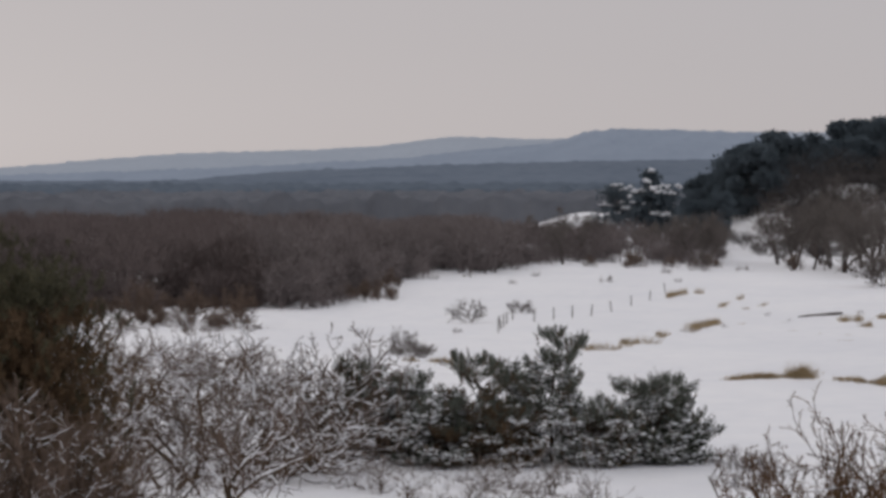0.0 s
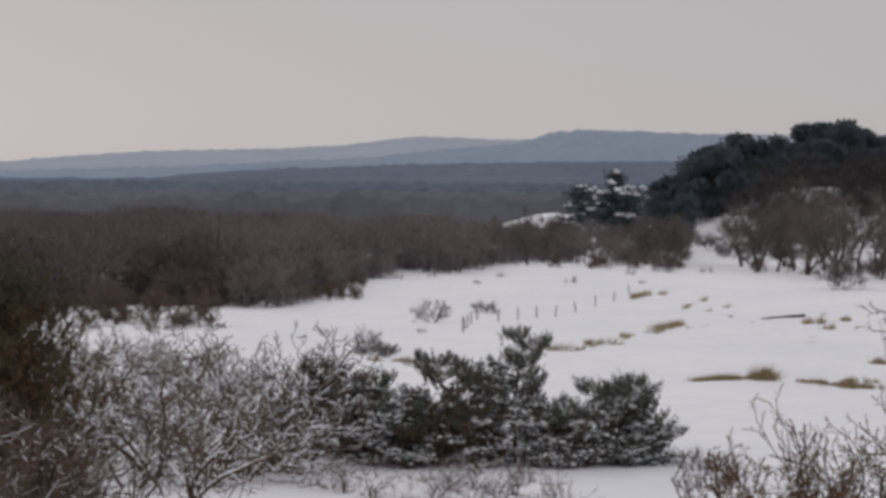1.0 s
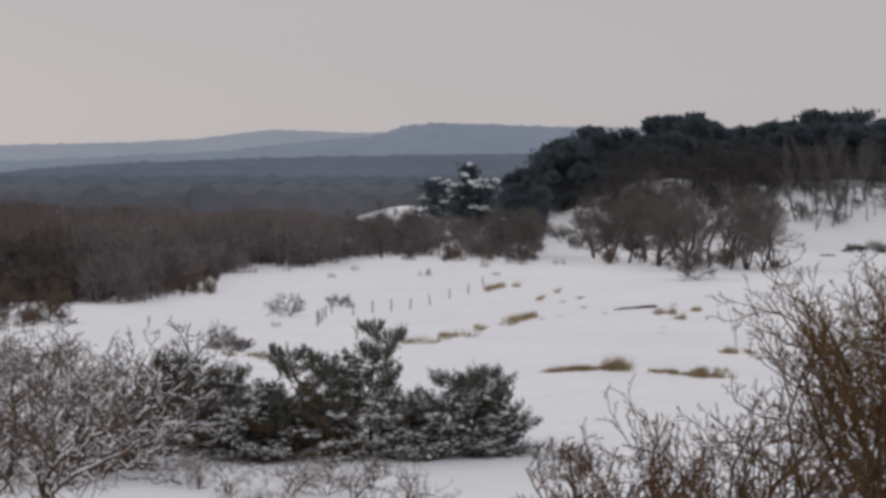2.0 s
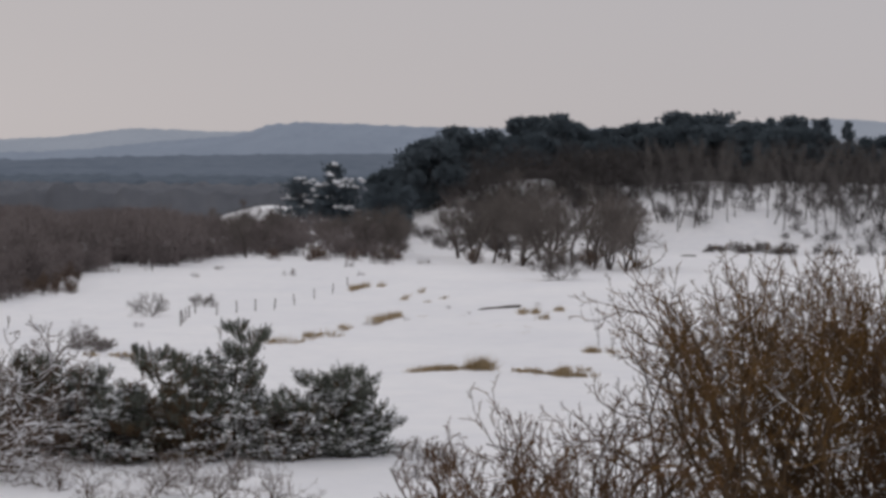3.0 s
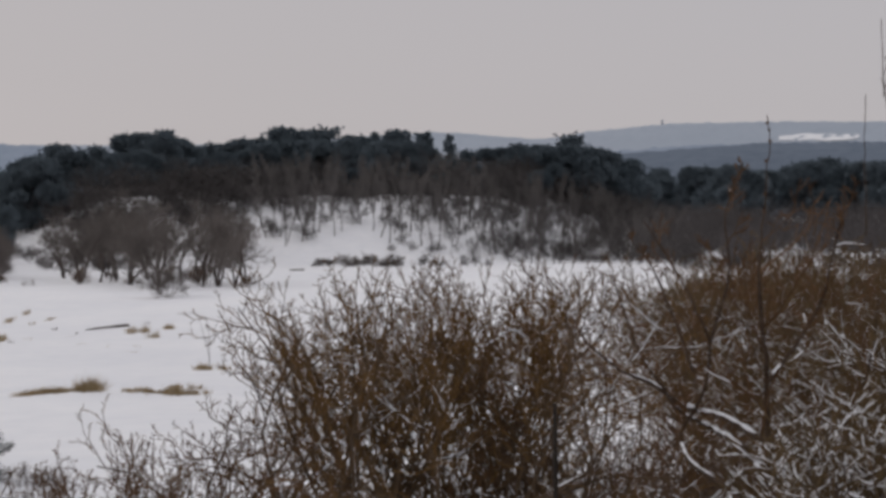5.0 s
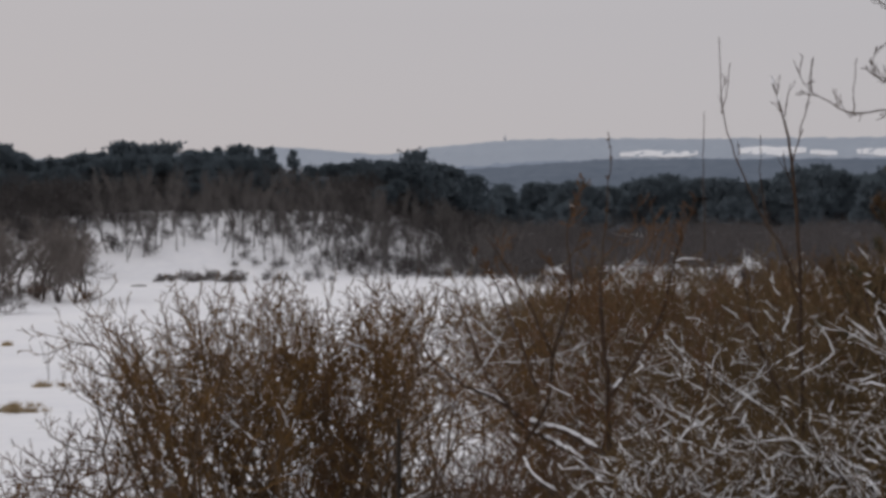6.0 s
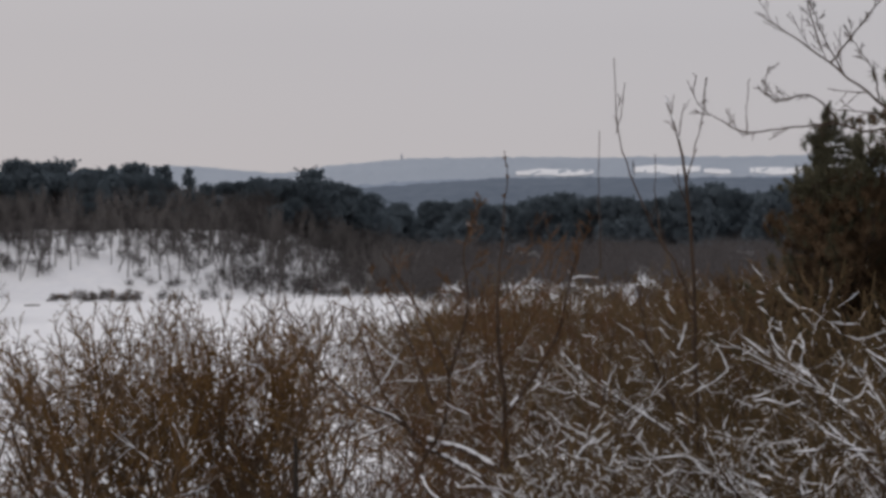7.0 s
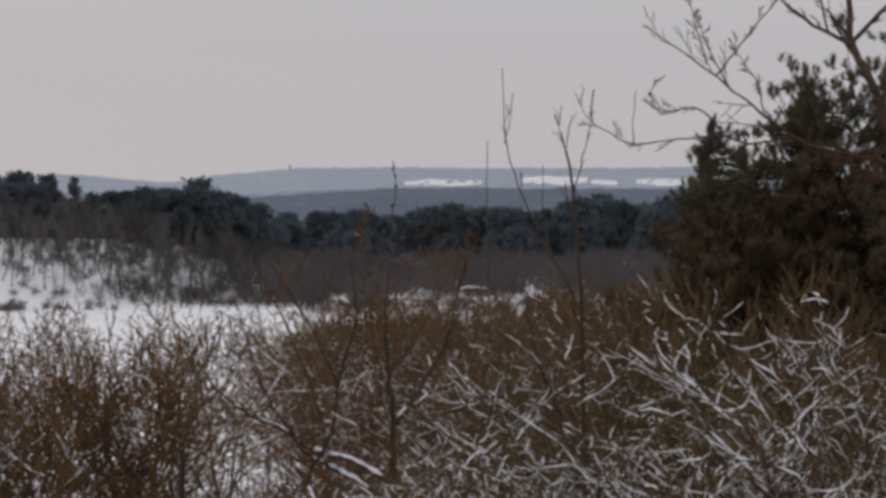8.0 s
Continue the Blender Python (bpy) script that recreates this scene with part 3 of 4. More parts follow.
# ---- hills on the horizon ----
def hill_shape(r, deep, skyline, az, s):
    """Distance and height of a range at bearings az and shares s of its depth; the crest is at three quarters."""
    knots = np.array(skyline)
    top = sum(np.interp(az + k, knots[:, 0], knots[:, 1]) for k in (-0.4, -0.2, 0, 0.2, 0.4)) / 5
    rr = r + deep * (s - 0.75)
    prof = np.sin(np.clip(s / 0.75, 0, 1) * np.pi / 2) ** 1.3 * np.where(s > 0.75, 1 - ((s - 0.75) / 0.25) ** 2 * 0.9, 1)
    return rr, EYE - 28 + (top + 12) * prof, prof


def hill_range(name, r, deep, skyline, az0, az1, material, label, rough=3.0, seed=1):
    """A wooded range; the crowns of its trees make it uneven."""
    rng = np.random.RandomState(seed)
    az = np.arange(az0, az1, 0.06)
    s = np.linspace(0, 1, 30)
    S, B = np.meshgrid(s, az, indexing="ij")
    rr, zz, prof = hill_shape(r, deep, skyline, B, S)
    bumps = rng.normal(0, 1, B.shape)
    for _ in range(2):
        bumps = (bumps + np.roll(bumps, 1, 1) + np.roll(bumps, -1, 1)) / 2.2
    wide = np.repeat(rng.normal(0, 1, (B.shape[0], B.shape[1] // 9 + 1)), 9, 1)[:, :B.shape[1]]
    zz = zz + prof * rough * (0.6 * bumps + 0.35 * wide)
    a = np.radians(B)
    g = Geo()
    g.add(np.stack([rr * np.sin(a), rr * np.cos(a), zz], 2).reshape(-1, 3), grid_faces(*rr.shape)[:, ::-1])
    return single(name, g, material, label, "hills", kind="structure", smooth=True)


def over(tan_el, r):
    """Height over the plain of what is seen at that slope from the eye."""
    return 16 + tan_el * r


FAR_LINE = [(b, over(t, 4200)) for b, t in (
    (-30, 0.003), (-13, 0.0005), (-11.7, 0.0025), (-8, 0.008), (-5, 0.0093), (-2, 0.0115), (-0.3, 0.0158), (0.3, 0.0168), (3, 0.0155), (6, 0.017), (9, 0.019), (13, 0.0185), (17, 0.0205),
    (21, 0.025), (24, 0.0202), (25.2, 0.0238), (27, 0.0271), (28, 0.0281), (30, 0.0285), (33, 0.0281), (37.5, 0.028), (43, 0.029), (60, 0.02), (75, 0.01))]
NEAR_LINE = [(b, over(t, 3000)) for b, t in (
    (-30, -0.004), (-13, -0.003), (-9, -0.001), (-5, 0.002), (-1, 0.006), (1, 0.010), (3.4, 0.0138), (4.1, 0.0185), (4.5, 0.0200), (6.2, 0.0205), (9, 0.0188), (12, 0.014), (18, 0.010),
    (24, 0.0105), (28, 0.0165), (31, 0.0175), (34, 0.017), (40, 0.0175), (60, 0.01), (75, 0.0))]
LOW_LINE = [(b, over(t, 2300)) for b, t in ((-30, -0.009), (-13, -0.0077), (-8, -0.0066), (-6.5, -0.0035), (-4, -0.0005), (0, 0.0022), (4, 0.004), (8, 0.005), (14, 0.004), (22, 0.006), (26, 0.0122), (28.5, 0.0155), (31, 0.0178), (36, 0.0176), (45, 0.016), (75, 0.0))]
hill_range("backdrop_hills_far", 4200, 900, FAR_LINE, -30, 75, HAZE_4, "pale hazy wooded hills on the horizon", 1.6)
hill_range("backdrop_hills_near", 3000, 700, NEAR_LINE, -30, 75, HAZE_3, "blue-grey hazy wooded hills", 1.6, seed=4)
hill_range("backdrop_hills_low", 2300, 500, LOW_LINE, -30, 75, HAZE_2, "low dim wooded rise in haze behind the plain", 1.1, seed=6)
for az0, az1, t0, t1 in ((31.0, 33.3, 0.0188, 0.0224), (34.5, 36.45, 0.0194, 0.0242), (36.55, 37.35, 0.0192, 0.0222), (37.9, 39.6, 0.0188, 0.0228)):
    az = np.linspace(az0, az1, 24)
    rows = []
    for k in range(6):
        mid_az = 1 - (2 * (az - az0) / (az1 - az0) - 1) ** 2
        slope = (t0 + t1) / 2 + (k / 5 - 0.5) * (t1 - t0) * np.sqrt(0.3 + 0.7 * mid_az) * (0.92 + 0.08 * np.sin(az * 9 + k)) + 0.0003 * np.sin(az * 4)
        line = []
        for b, t in zip(az, slope):
            s = np.linspace(0.1, 0.75, 120)
            rr, zz, _ = hill_shape(4200, 900, FAR_LINE, b, s)
            i = int(np.argmin(np.abs((zz - EYE) / rr - t)))
            q = rr[i] - 4
            line.append((q * math.sin(radians(b)), q * math.cos(radians(b)), EYE + t * q))
        rows.append(line)
    g = Geo()
    g.add(np.array(rows).reshape(-1, 3), grid_faces(6, 24)[:, ::-1])
    single("backdrop_snow_field", g, FIELD, "open snow field on the far hillside", "field", kind="structure", smooth=True)
mast = Geo()
x, y = polar(27.6, 4190)
for dx, top in ((0, 11.5), (-2.2, 8), (2.2, 7)):
    tube(mast, [(x + dx, y, EYE + 0.0272 * 4190 - 6), (x + dx, y, EYE + 0.0281 * 4190 + top)], [1.1, 0.6], 4)
single("far_mast", mast, HAZE_3, "tiny hazy mast on the far hilltop", "mast")


# ---- woods of the plain ----
def canopy_sheet(name, az0, az1, r0, r1, material, label, tall, seed, steps=70):
    """The closed canopy of a far wood: rounded crowns side by side."""
    rng = np.random.RandomState(seed)
    az = np.arange(az0, az1, 0.09)
    rr = np.linspace(r0, r1, steps)
    R2, B = np.meshgrid(rr, az, indexing="ij")
    x, y = R2 * np.sin(np.radians(B)), R2 * np.cos(np.radians(B))
    bump = rng.rand(*B.shape)
    for _ in range(2):
        bump = (bump * 1.4 + np.roll(bump, 1, 1) + np.roll(bump, -1, 1)) / 3.4
    big = rng.rand(B.shape[0] // 3 + 1, B.shape[1] // 7 + 1)
    big = np.repeat(np.repeat(big, 3, 0), 7, 1)[:B.shape[0], :B.shape[1]]
    for _ in range(3):
        big = (big + np.roll(big, 1, 1) + np.roll(big, -1, 1)) / 3
    z = land(x, y) + tall * (0.65 + 0.4 * bump + 0.22 * (big - 0.5))
    z[0] = land(x[0], y[0]) - 0.5
    z[-1] = land(x[-1], y[-1]) - 0.5
    g = Geo()
    g.add(np.stack([x, y, z], 2).reshape(-1, 3), grid_faces(*x.shape)[:, ::-1])
    return single(name, g, material, label, "woodland", kind="stuff", smooth=True)


def canopy(name, bands, material, label, seed, size, per, tall, wide=0.12, cap=None):
    """A leafless wood: many crowns, each a loose heap of twig sprays on a thin trunk; a third of it is low scrub."""
    rng = np.random.RandomState(seed)
    g = Geo()
    trunks = []
    for az0, az1, r0, r1, m, scale in bands:
        az = np.radians(rng.uniform(az0, az1, m))
        r = np.sqrt(rng.uniform(r0 * r0, r1 * r1, m))
        x, y = r * np.sin(az), r * np.cos(az)
        z = land(x, y)
        scrub = rng.rand(m) < np.where(r < r0 + 25, 0.6, 0.15)
        h = tall * scale * rng.uniform(0.75, 1.12, m) * np.where(scrub, 0.4, 1.0)
        if cap is not None:
            wave = 0.0022 * np.sin(az * 90 + r / 60) + rng.normal(0, 0.0012, m)
            h = np.clip(h, 1.2, np.maximum(EYE + (np.interp(np.degrees(az), *cap) + wave) * r - z, 2.5))
        p = np.stack([x, y, z + h * np.where(scrub, 0.4, 0.58)], 1)
        w = np.where(scrub, 0.45, 0.3) * h
        spread = np.stack([w, w, h * 0.24], 1)
        q = rng.normal(0, 1, (m, per, 3))
        q *= (rng.rand(m, per, 1) ** 0.4) * 1.35 / (np.linalg.norm(q, axis=2, keepdims=True) + 1e-9)
        pts = p[:, None] + q * spread[:, None]
        d = q + np.array([0, 0, 0.8])
        d /= np.linalg.norm(d, axis=2, keepdims=True) + 1e-9
        tufts(g, pts.reshape(-1, 3), d.reshape(-1, 3), rng, 2, size, wide, 0.7)
        for k in range(m):
            foot = np.array([x[k], y[k], z[k] - 0.3])
            trunks.append((np.array([foot, foot + np.array([rng.normal(0, 0.25), rng.normal(0, 0.25), h[k] * 0.4]), foot + np.array([rng.normal(0, 0.4), rng.normal(0, 0.4), h[k] * 0.8])]),
                           np.array([0.13, 0.09, 0.04])))
    tubes(g, trunks, 3)
    return single(name, g, material, label, "woodland", kind="stuff")


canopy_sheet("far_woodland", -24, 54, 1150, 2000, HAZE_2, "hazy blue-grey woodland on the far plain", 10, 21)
canopy_sheet("mid_woodland", -24, 13, 700, 1150, HAZE_1, "dim blue-grey woodland in haze on the plain", 11, 22)
canopy_sheet("mid_woodland", -24, 13, 500, 715, HAZE_0, "dim grey-brown woodland in haze on the plain", 9.6, 28)
canopy_sheet("mid_woodland", 22, 54, 690, 1150, HAZE_1, "dim grey-brown woodland in haze behind the pines", 11, 24)
WOOD_CAP = ([-20, -6.3, -5.2, -3, 0, 1.8, 3.6, 9], [-0.0225, -0.021, -0.0235, -0.0245, -0.026, -0.0265, -0.0285, -0.0285])
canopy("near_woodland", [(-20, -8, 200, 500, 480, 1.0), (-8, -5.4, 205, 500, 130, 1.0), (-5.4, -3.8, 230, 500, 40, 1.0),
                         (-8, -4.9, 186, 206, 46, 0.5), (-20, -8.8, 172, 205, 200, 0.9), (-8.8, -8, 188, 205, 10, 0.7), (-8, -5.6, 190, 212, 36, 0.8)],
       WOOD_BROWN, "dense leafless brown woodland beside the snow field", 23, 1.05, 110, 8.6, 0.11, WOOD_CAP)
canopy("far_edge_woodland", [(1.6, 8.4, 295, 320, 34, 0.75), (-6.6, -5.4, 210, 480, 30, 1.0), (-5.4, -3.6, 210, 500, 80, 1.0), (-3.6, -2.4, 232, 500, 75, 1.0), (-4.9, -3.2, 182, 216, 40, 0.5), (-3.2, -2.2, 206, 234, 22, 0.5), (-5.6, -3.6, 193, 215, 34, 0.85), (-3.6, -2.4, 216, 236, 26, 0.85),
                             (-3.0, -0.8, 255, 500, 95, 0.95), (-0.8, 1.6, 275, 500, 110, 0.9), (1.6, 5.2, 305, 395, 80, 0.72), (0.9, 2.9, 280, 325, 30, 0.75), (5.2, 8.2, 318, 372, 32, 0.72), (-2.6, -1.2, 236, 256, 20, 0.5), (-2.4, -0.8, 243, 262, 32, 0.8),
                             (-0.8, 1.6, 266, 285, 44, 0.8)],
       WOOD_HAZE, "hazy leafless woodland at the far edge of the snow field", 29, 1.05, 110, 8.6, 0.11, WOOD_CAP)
canopy("hill_woodland", [(10.0, 11.8, 338, 388, 40, 0.7), (8.8, 27, 392, 425, 420, 1.05), (9.6, 14.8, 356, 388, 70, 0.9), (20, 24, 400, 430, 30, 1.0), (22, 27, 425, 520, 70, 1.0), (22.5, 28, 385, 430, 80, 0.95), (22.6, 28.5, 350, 392, 60, 0.8), (17.5, 23, 366, 390, 40, 0.7), (26, 35, 385, 470, 90, 0.95), (13.0, 17, 378, 402, 40, 0.85), (12.8, 17.0, 358, 384, 80, 0.75), (14, 24, 383, 396, 70, 0.4)], HILL_WOOD, "leafless grey-brown trees massed along the hill crest", 26, 1.1, 90, 8.5, 0.12)
canopy("slope_scrub", [(15.8, 21.5, 348, 388, 90, 0.5), (21, 28.6, 340, 392, 170, 0.6), (19.5, 23, 332, 345, 14, 0.25)], TWIG_HAZE, "thin hazy scrub and saplings on the snowy slope", 44, 0.9, 46, 8.5, 0.07)
canopy("plain_woodland", [(26.5, 41, 425, 560, 380, 1.1), (27.8, 41, 300, 430, 280, 0.95), (25, 41, 560, 710, 340, 1.1)], HILL_WOOD, "dark leafless woodland below the farther pines", 27, 1.1, 90, 8.5, 0.12)


# ---- pine hill ----
far_pines = []
for k, (h, w, sd) in enumerate(((14, 10.5, 31), (13, 11.5, 32), (14, 9.5, 33), (12, 10, 34))):
    text = "tall dark green pine on the wooded hill"
    far_pines.append((h, dome_pine(text, sd, h, w * 1.15) if k % 2 else
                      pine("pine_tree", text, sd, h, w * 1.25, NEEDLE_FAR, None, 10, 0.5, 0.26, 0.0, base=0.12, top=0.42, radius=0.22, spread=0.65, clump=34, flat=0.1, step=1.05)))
for _, p in far_pines:
    tagged(p, group="dark pines on the skyline")
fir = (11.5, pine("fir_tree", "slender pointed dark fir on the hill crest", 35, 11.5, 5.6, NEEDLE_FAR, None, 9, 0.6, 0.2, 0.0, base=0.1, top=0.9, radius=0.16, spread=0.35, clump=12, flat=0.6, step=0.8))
rng = np.random.RandomState(5)
HILL_TOP = ((7.3, -0.012), (7.8, -0.003), (8.4, 0.006), (9.0, 0.012), (9.6, 0.0185), (10.3, 0.0155), (11.0, 0.0175), (11.9, 0.0235), (12.6, 0.0252), (13.3, 0.021), (14.3, 0.0185), (15.2, 0.021), (16.1, 0.0268), (17.0, 0.025), (17.8, 0.0262),
            (18.7, 0.022), (19.5, 0.025), (20.3, 0.019), (21.8, 0.0145), (22.5, 0.0155), (23.4, 0.0176), (24.1, 0.017), (24.75, 0.0217), (25.5, 0.0155), (26.4, 0.009))
for n, (az, t) in enumerate(HILL_TOP):
    h, p = far_pines[n % 4]
    to_top(p, az, 418 + 10 * math.sin(n * 2.1), t, h, rng.uniform(0, 360), n >= 4)
for n, (az, t) in enumerate(HILL_TOP[:-1]):
    h, p = far_pines[(n + 2) % 4]
    b2, t2 = HILL_TOP[n + 1]
    to_top(p, (az + b2) / 2, 404 + 8 * math.sin(n * 1.7), (t + t2) / 2 - rng.uniform(0.003, 0.009), h, rng.uniform(0, 360))
for n, (az, t) in enumerate(((20.3, 0.0235), (20.75, 0.0245), (21.2, 0.023), (20.0, 0.022), (19.1, 0.0245))):
    to_top(fir[1], az, 432, t, fir[0], rng.uniform(0, 360), n > 0)
for n in range(6):
    h, p = far_pines[n % 4]
    to_top(p, 7.5 + 2.0 * n / 6, rng.uniform(380, 400), -0.015 + 0.012 * n / 6 - rng.uniform(0, 0.005), h, rng.uniform(0, 360))
PLAIN_TOP = ((26.0, 0.006), (28.4, 0.0042), (29.7, 0.0071), (31, 0.008), (32.4, 0.0115), (33.5, 0.009), (35, 0.008), (37.1, 0.0143), (38.3, 0.0135), (41, 0.014), (47, 0.012))
for n in range(54):
    az = 26.0 + 21 * (n + rng.uniform(0, 1)) / 54
    t = float(np.interp(az, [q[0] for q in PLAIN_TOP], [q[1] for q in PLAIN_TOP])) - rng.uniform(0, 0.006)
    h, p = far_pines[n % 4]
    to_top(p, az, rng.uniform(570, 670), t, h, rng.uniform(0, 360), True, "dark pine in the farther wood")

# ---- leafless trees round the snow field ----
field_trees = []
for k in range(5):
    field_trees.append(bare_tree("leafless_tree", "leafless grey-brown tree with a rounded twiggy crown", "bare tree", 50 + k, 9.5, bark=BARK_GREY, twig=TWIG_GREY,
                                 stems=(2, 3, 1, 2, 4)[k], lean=26, kids=(10, 7, 4), gnarl=0.19, lift=0.05, thin=0.025, radius=0.2, first=0.34, angle=(25, 60)))
slim_trees = []
for k in range(3):
    slim_trees.append(bare_tree("leafless_tree", "slim leafless tree on the snowy slope", "bare tree", 56 + k, 9.0, bark=TWIG_HAZE, twig=TWIG_HAZE,
                                stems=1, lean=5, kids=(10, 4, 2), gnarl=0.07, lift=0.1, thin=0.024, radius=0.17, first=0.4, angle=(14, 34), short=0.75))
for group, trees in (("leafless trees round the snow field", field_trees), ("slim trees on the snowy slope", slim_trees)):
    for p in trees:
        tagged(p, group=group)
TREES = [(9.9, 306, 1.1), (10.35, 288, 1.15), (10.9, 292, 1.25), (11.4, 294, 1.2), (11.8, 276, 1.15), (12.3, 296, 1.3), (12.7, 268, 1.1), (13.3, 294, 1.3), (13.8, 284, 1.2), (14.4, 274, 1.1),
         (14.85, 262, 1.0), (15.2, 280, 1.05), (13.9, 272, 1.1), (11.1, 306, 1.25), (12.6, 310, 1.25)]
TREES += [(rng.uniform(3.5, 8.3), rng.uniform(296, 345), rng.uniform(0.6, 0.95)) for _ in range(14)] + [(rng.uniform(10.0, 15.4), rng.uniform(312, 372), rng.uniform(0.85, 1.1)) for _ in range(8)]
for n, (az, r, s) in enumerate(TREES):
    (put if n < 5 else again)(field_trees[n % 5], az, r, rng.uniform(0, 360), s)
SLIM = [(rng.uniform(23.5, 28), rng.uniform(342, 400), rng.uniform(0.85, 1.15)) for _ in range(60)] + [(rng.uniform(15.6, 24.5), rng.uniform(344, 386), rng.uniform(0.65, 1.1)) for _ in range(140)]
for n, (az, r, s) in enumerate(SLIM):
    (put if n < 3 else again)(slim_trees[n % 3], az, r, rng.uniform(0, 360), s)
for n in range(40):
    again(field_trees[n % 5], rng.uniform(17, 34), rng.uniform(362, 420), rng.uniform(0, 360), rng.uniform(0.3, 0.5), "low leafless scrub on the snowy slope")

# ---- snowy pines beyond the wood ----
for az, r, h, w, sd, t in ((5.15, 372, 12.0, 12, 61, -0.0095), (6.25, 380, 14.2, 7.5, 62, -0.0008), (5.75, 384, 11.0, 9, 63, -0.012), (6.6, 376, 11.0, 8, 64, -0.009)):
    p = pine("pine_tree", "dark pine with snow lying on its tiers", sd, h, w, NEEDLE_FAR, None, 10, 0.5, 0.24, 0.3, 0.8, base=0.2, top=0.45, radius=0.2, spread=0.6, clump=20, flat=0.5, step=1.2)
    to_top(p, az, r, t, h, 0, False)

# ---- bushes, fence, log and grass on the snow field ----
for az, r, h, sd in ((0.78, 158, 2.1, 71), (2.29, 172, 1.3, 72), (-1.22, 121, 2.0, 73), (-0.6, 118, 0.9, 74), (7.65, 284, 3.0, 75), (12.95, 236, 5.0, 76)) + tuple((17.25 + 0.24 * k + 0.08 * math.sin(5 * k), 331 + (k % 4), (0.9, 1.5, 1.1, 1.7)[k % 4] + 0.12 * k, 400 + k) for k in range(11)):
    b = bare_tree("leafless_bush", "small leafless bush standing in the snow", "bush", sd, h, bark=BARK_GREY, twig=TWIG_GREY, stems=8, lean=48, kids=(9, 6, 3) if h > 4 else (8, 6), gnarl=0.18, lift=0.05, thin=0.010 if r < 200 else 0.018, radius=0.03 * (2 if h > 4 else 1), first=0.2, foot=0.1)
    put(b, az, r)
fence = thing("fence", spot(3.9, 168), "row of weathered wooden fence posts across the snow", "fence")
inv = fence.matrix_world.inverted()
post_geo = Geo()
tube(post_geo, [(0, 0, -0.3), (0.01, 0, 0.5), (0, 0.01, 1.0), (0, 0.01, 1.03)], [0.055, 0.05, 0.046, 0.035], 6)
post_mesh = post_geo.mesh("post", POST)
for az, r in ((1.66, 140), (1.73, 145), (1.80, 149), (1.90, 154), (2.08, 160), (2.72, 157), (3.3, 160), (3.86, 164), (4.42, 171), (5.02, 179), (5.6, 188), (6.15, 200), (6.6, 212)):
    ob = part("post", post_mesh, POST, fence)
    ob.matrix_local = inv @ (Matrix.Translation(spot(az, r)) @ pose(0, 0, 0, rng.normal(0, 3), rng.normal(0, 3), rng.uniform(0, 90)))
for az, r, w, dp, n, h, tl in ((11.2, 101, 9.4, 0.9, 850, 0.27, 0.0), (8.9, 101, 3.0, 0.4, 90, 0.22, 0.0), (10.45, 101, 0.9, 0.5, 170, 0.65, 0.0), (12.5, 101, 2.6, 0.9, 150, 0.4, 0.0), (7.65, 150, 2.6, 4.5, 260, 0.55, 4.6), (6.6, 141, 2.2, 4.0, 90, 0.35, 3),
                           (7.2, 208, 4.2, 7.0, 230, 0.6, 3.6), (8.6, 198, 2.2, 6.0, 110, 0.45, 5), (5.3, 127, 4.6, 6.0, 220, 0.42, 1.0), (4.2, 124, 2.0, 3.0, 50, 0.3, 1.0), (9.3, 190, 6.0, 6.0, 60, 0.25, 2.0), (12.05, 164, 1.3, 4.0, 120, 0.6, 0.0), (12.9, 166, 0.8, 2.0, 80, 0.6, 0.0),
                           (12.5, 158, 0.6, 1.0, 40, 0.4, 0.0), (14.3, 117, 2.4, 1.0, 120, 0.35, 0.0), (13.4, 104, 1.6, 0.5, 90, 0.3, 0.0), (-0.3, 112, 4.0, 3.0, 120, 0.3, 0.3)):
    grass_patch(az, r, w, dp, n, h, int(az * 10 + r), tilt=tl)
log = Geo()
a, b = spot(10.5, 168, 0.05), spot(11.75, 174, 0.14)
tube(log, [a.lerp(b, t) + Vector((0, 0, 0.04 * math.sin(9 * t))) for t in (0, 0.2, 0.45, 0.7, 1)], [0.04, 0.09, 0.15, 0.16, 0.12], 8)
single("fallen_log", log, BARK_GREY, "dark fallen log lying in the snow", "log", smooth=True)
small = Geo()
a, b = spot(16.5, 322, 0.1), spot(16.95, 322, 0.12)
tube(small, [a, a.lerp(b, 0.5), b], [0.12, 0.18, 0.13], 8)
single("fallen_log", small, BARK_GREY, "short dark log at the foot of the slope", "log", smooth=True)
stake = bare_tree("sapling", "thin bare sapling standing alone in the snow", "sapling", 81, 3.3, bark=BARK_GREY, twig=BARK_GREY, stems=1, lean=3, kids=(4,), gnarl=0.03, lift=0.05, thin=0.012, radius=0.025, angle=(15, 30))
put(stake, 14.14, 117)

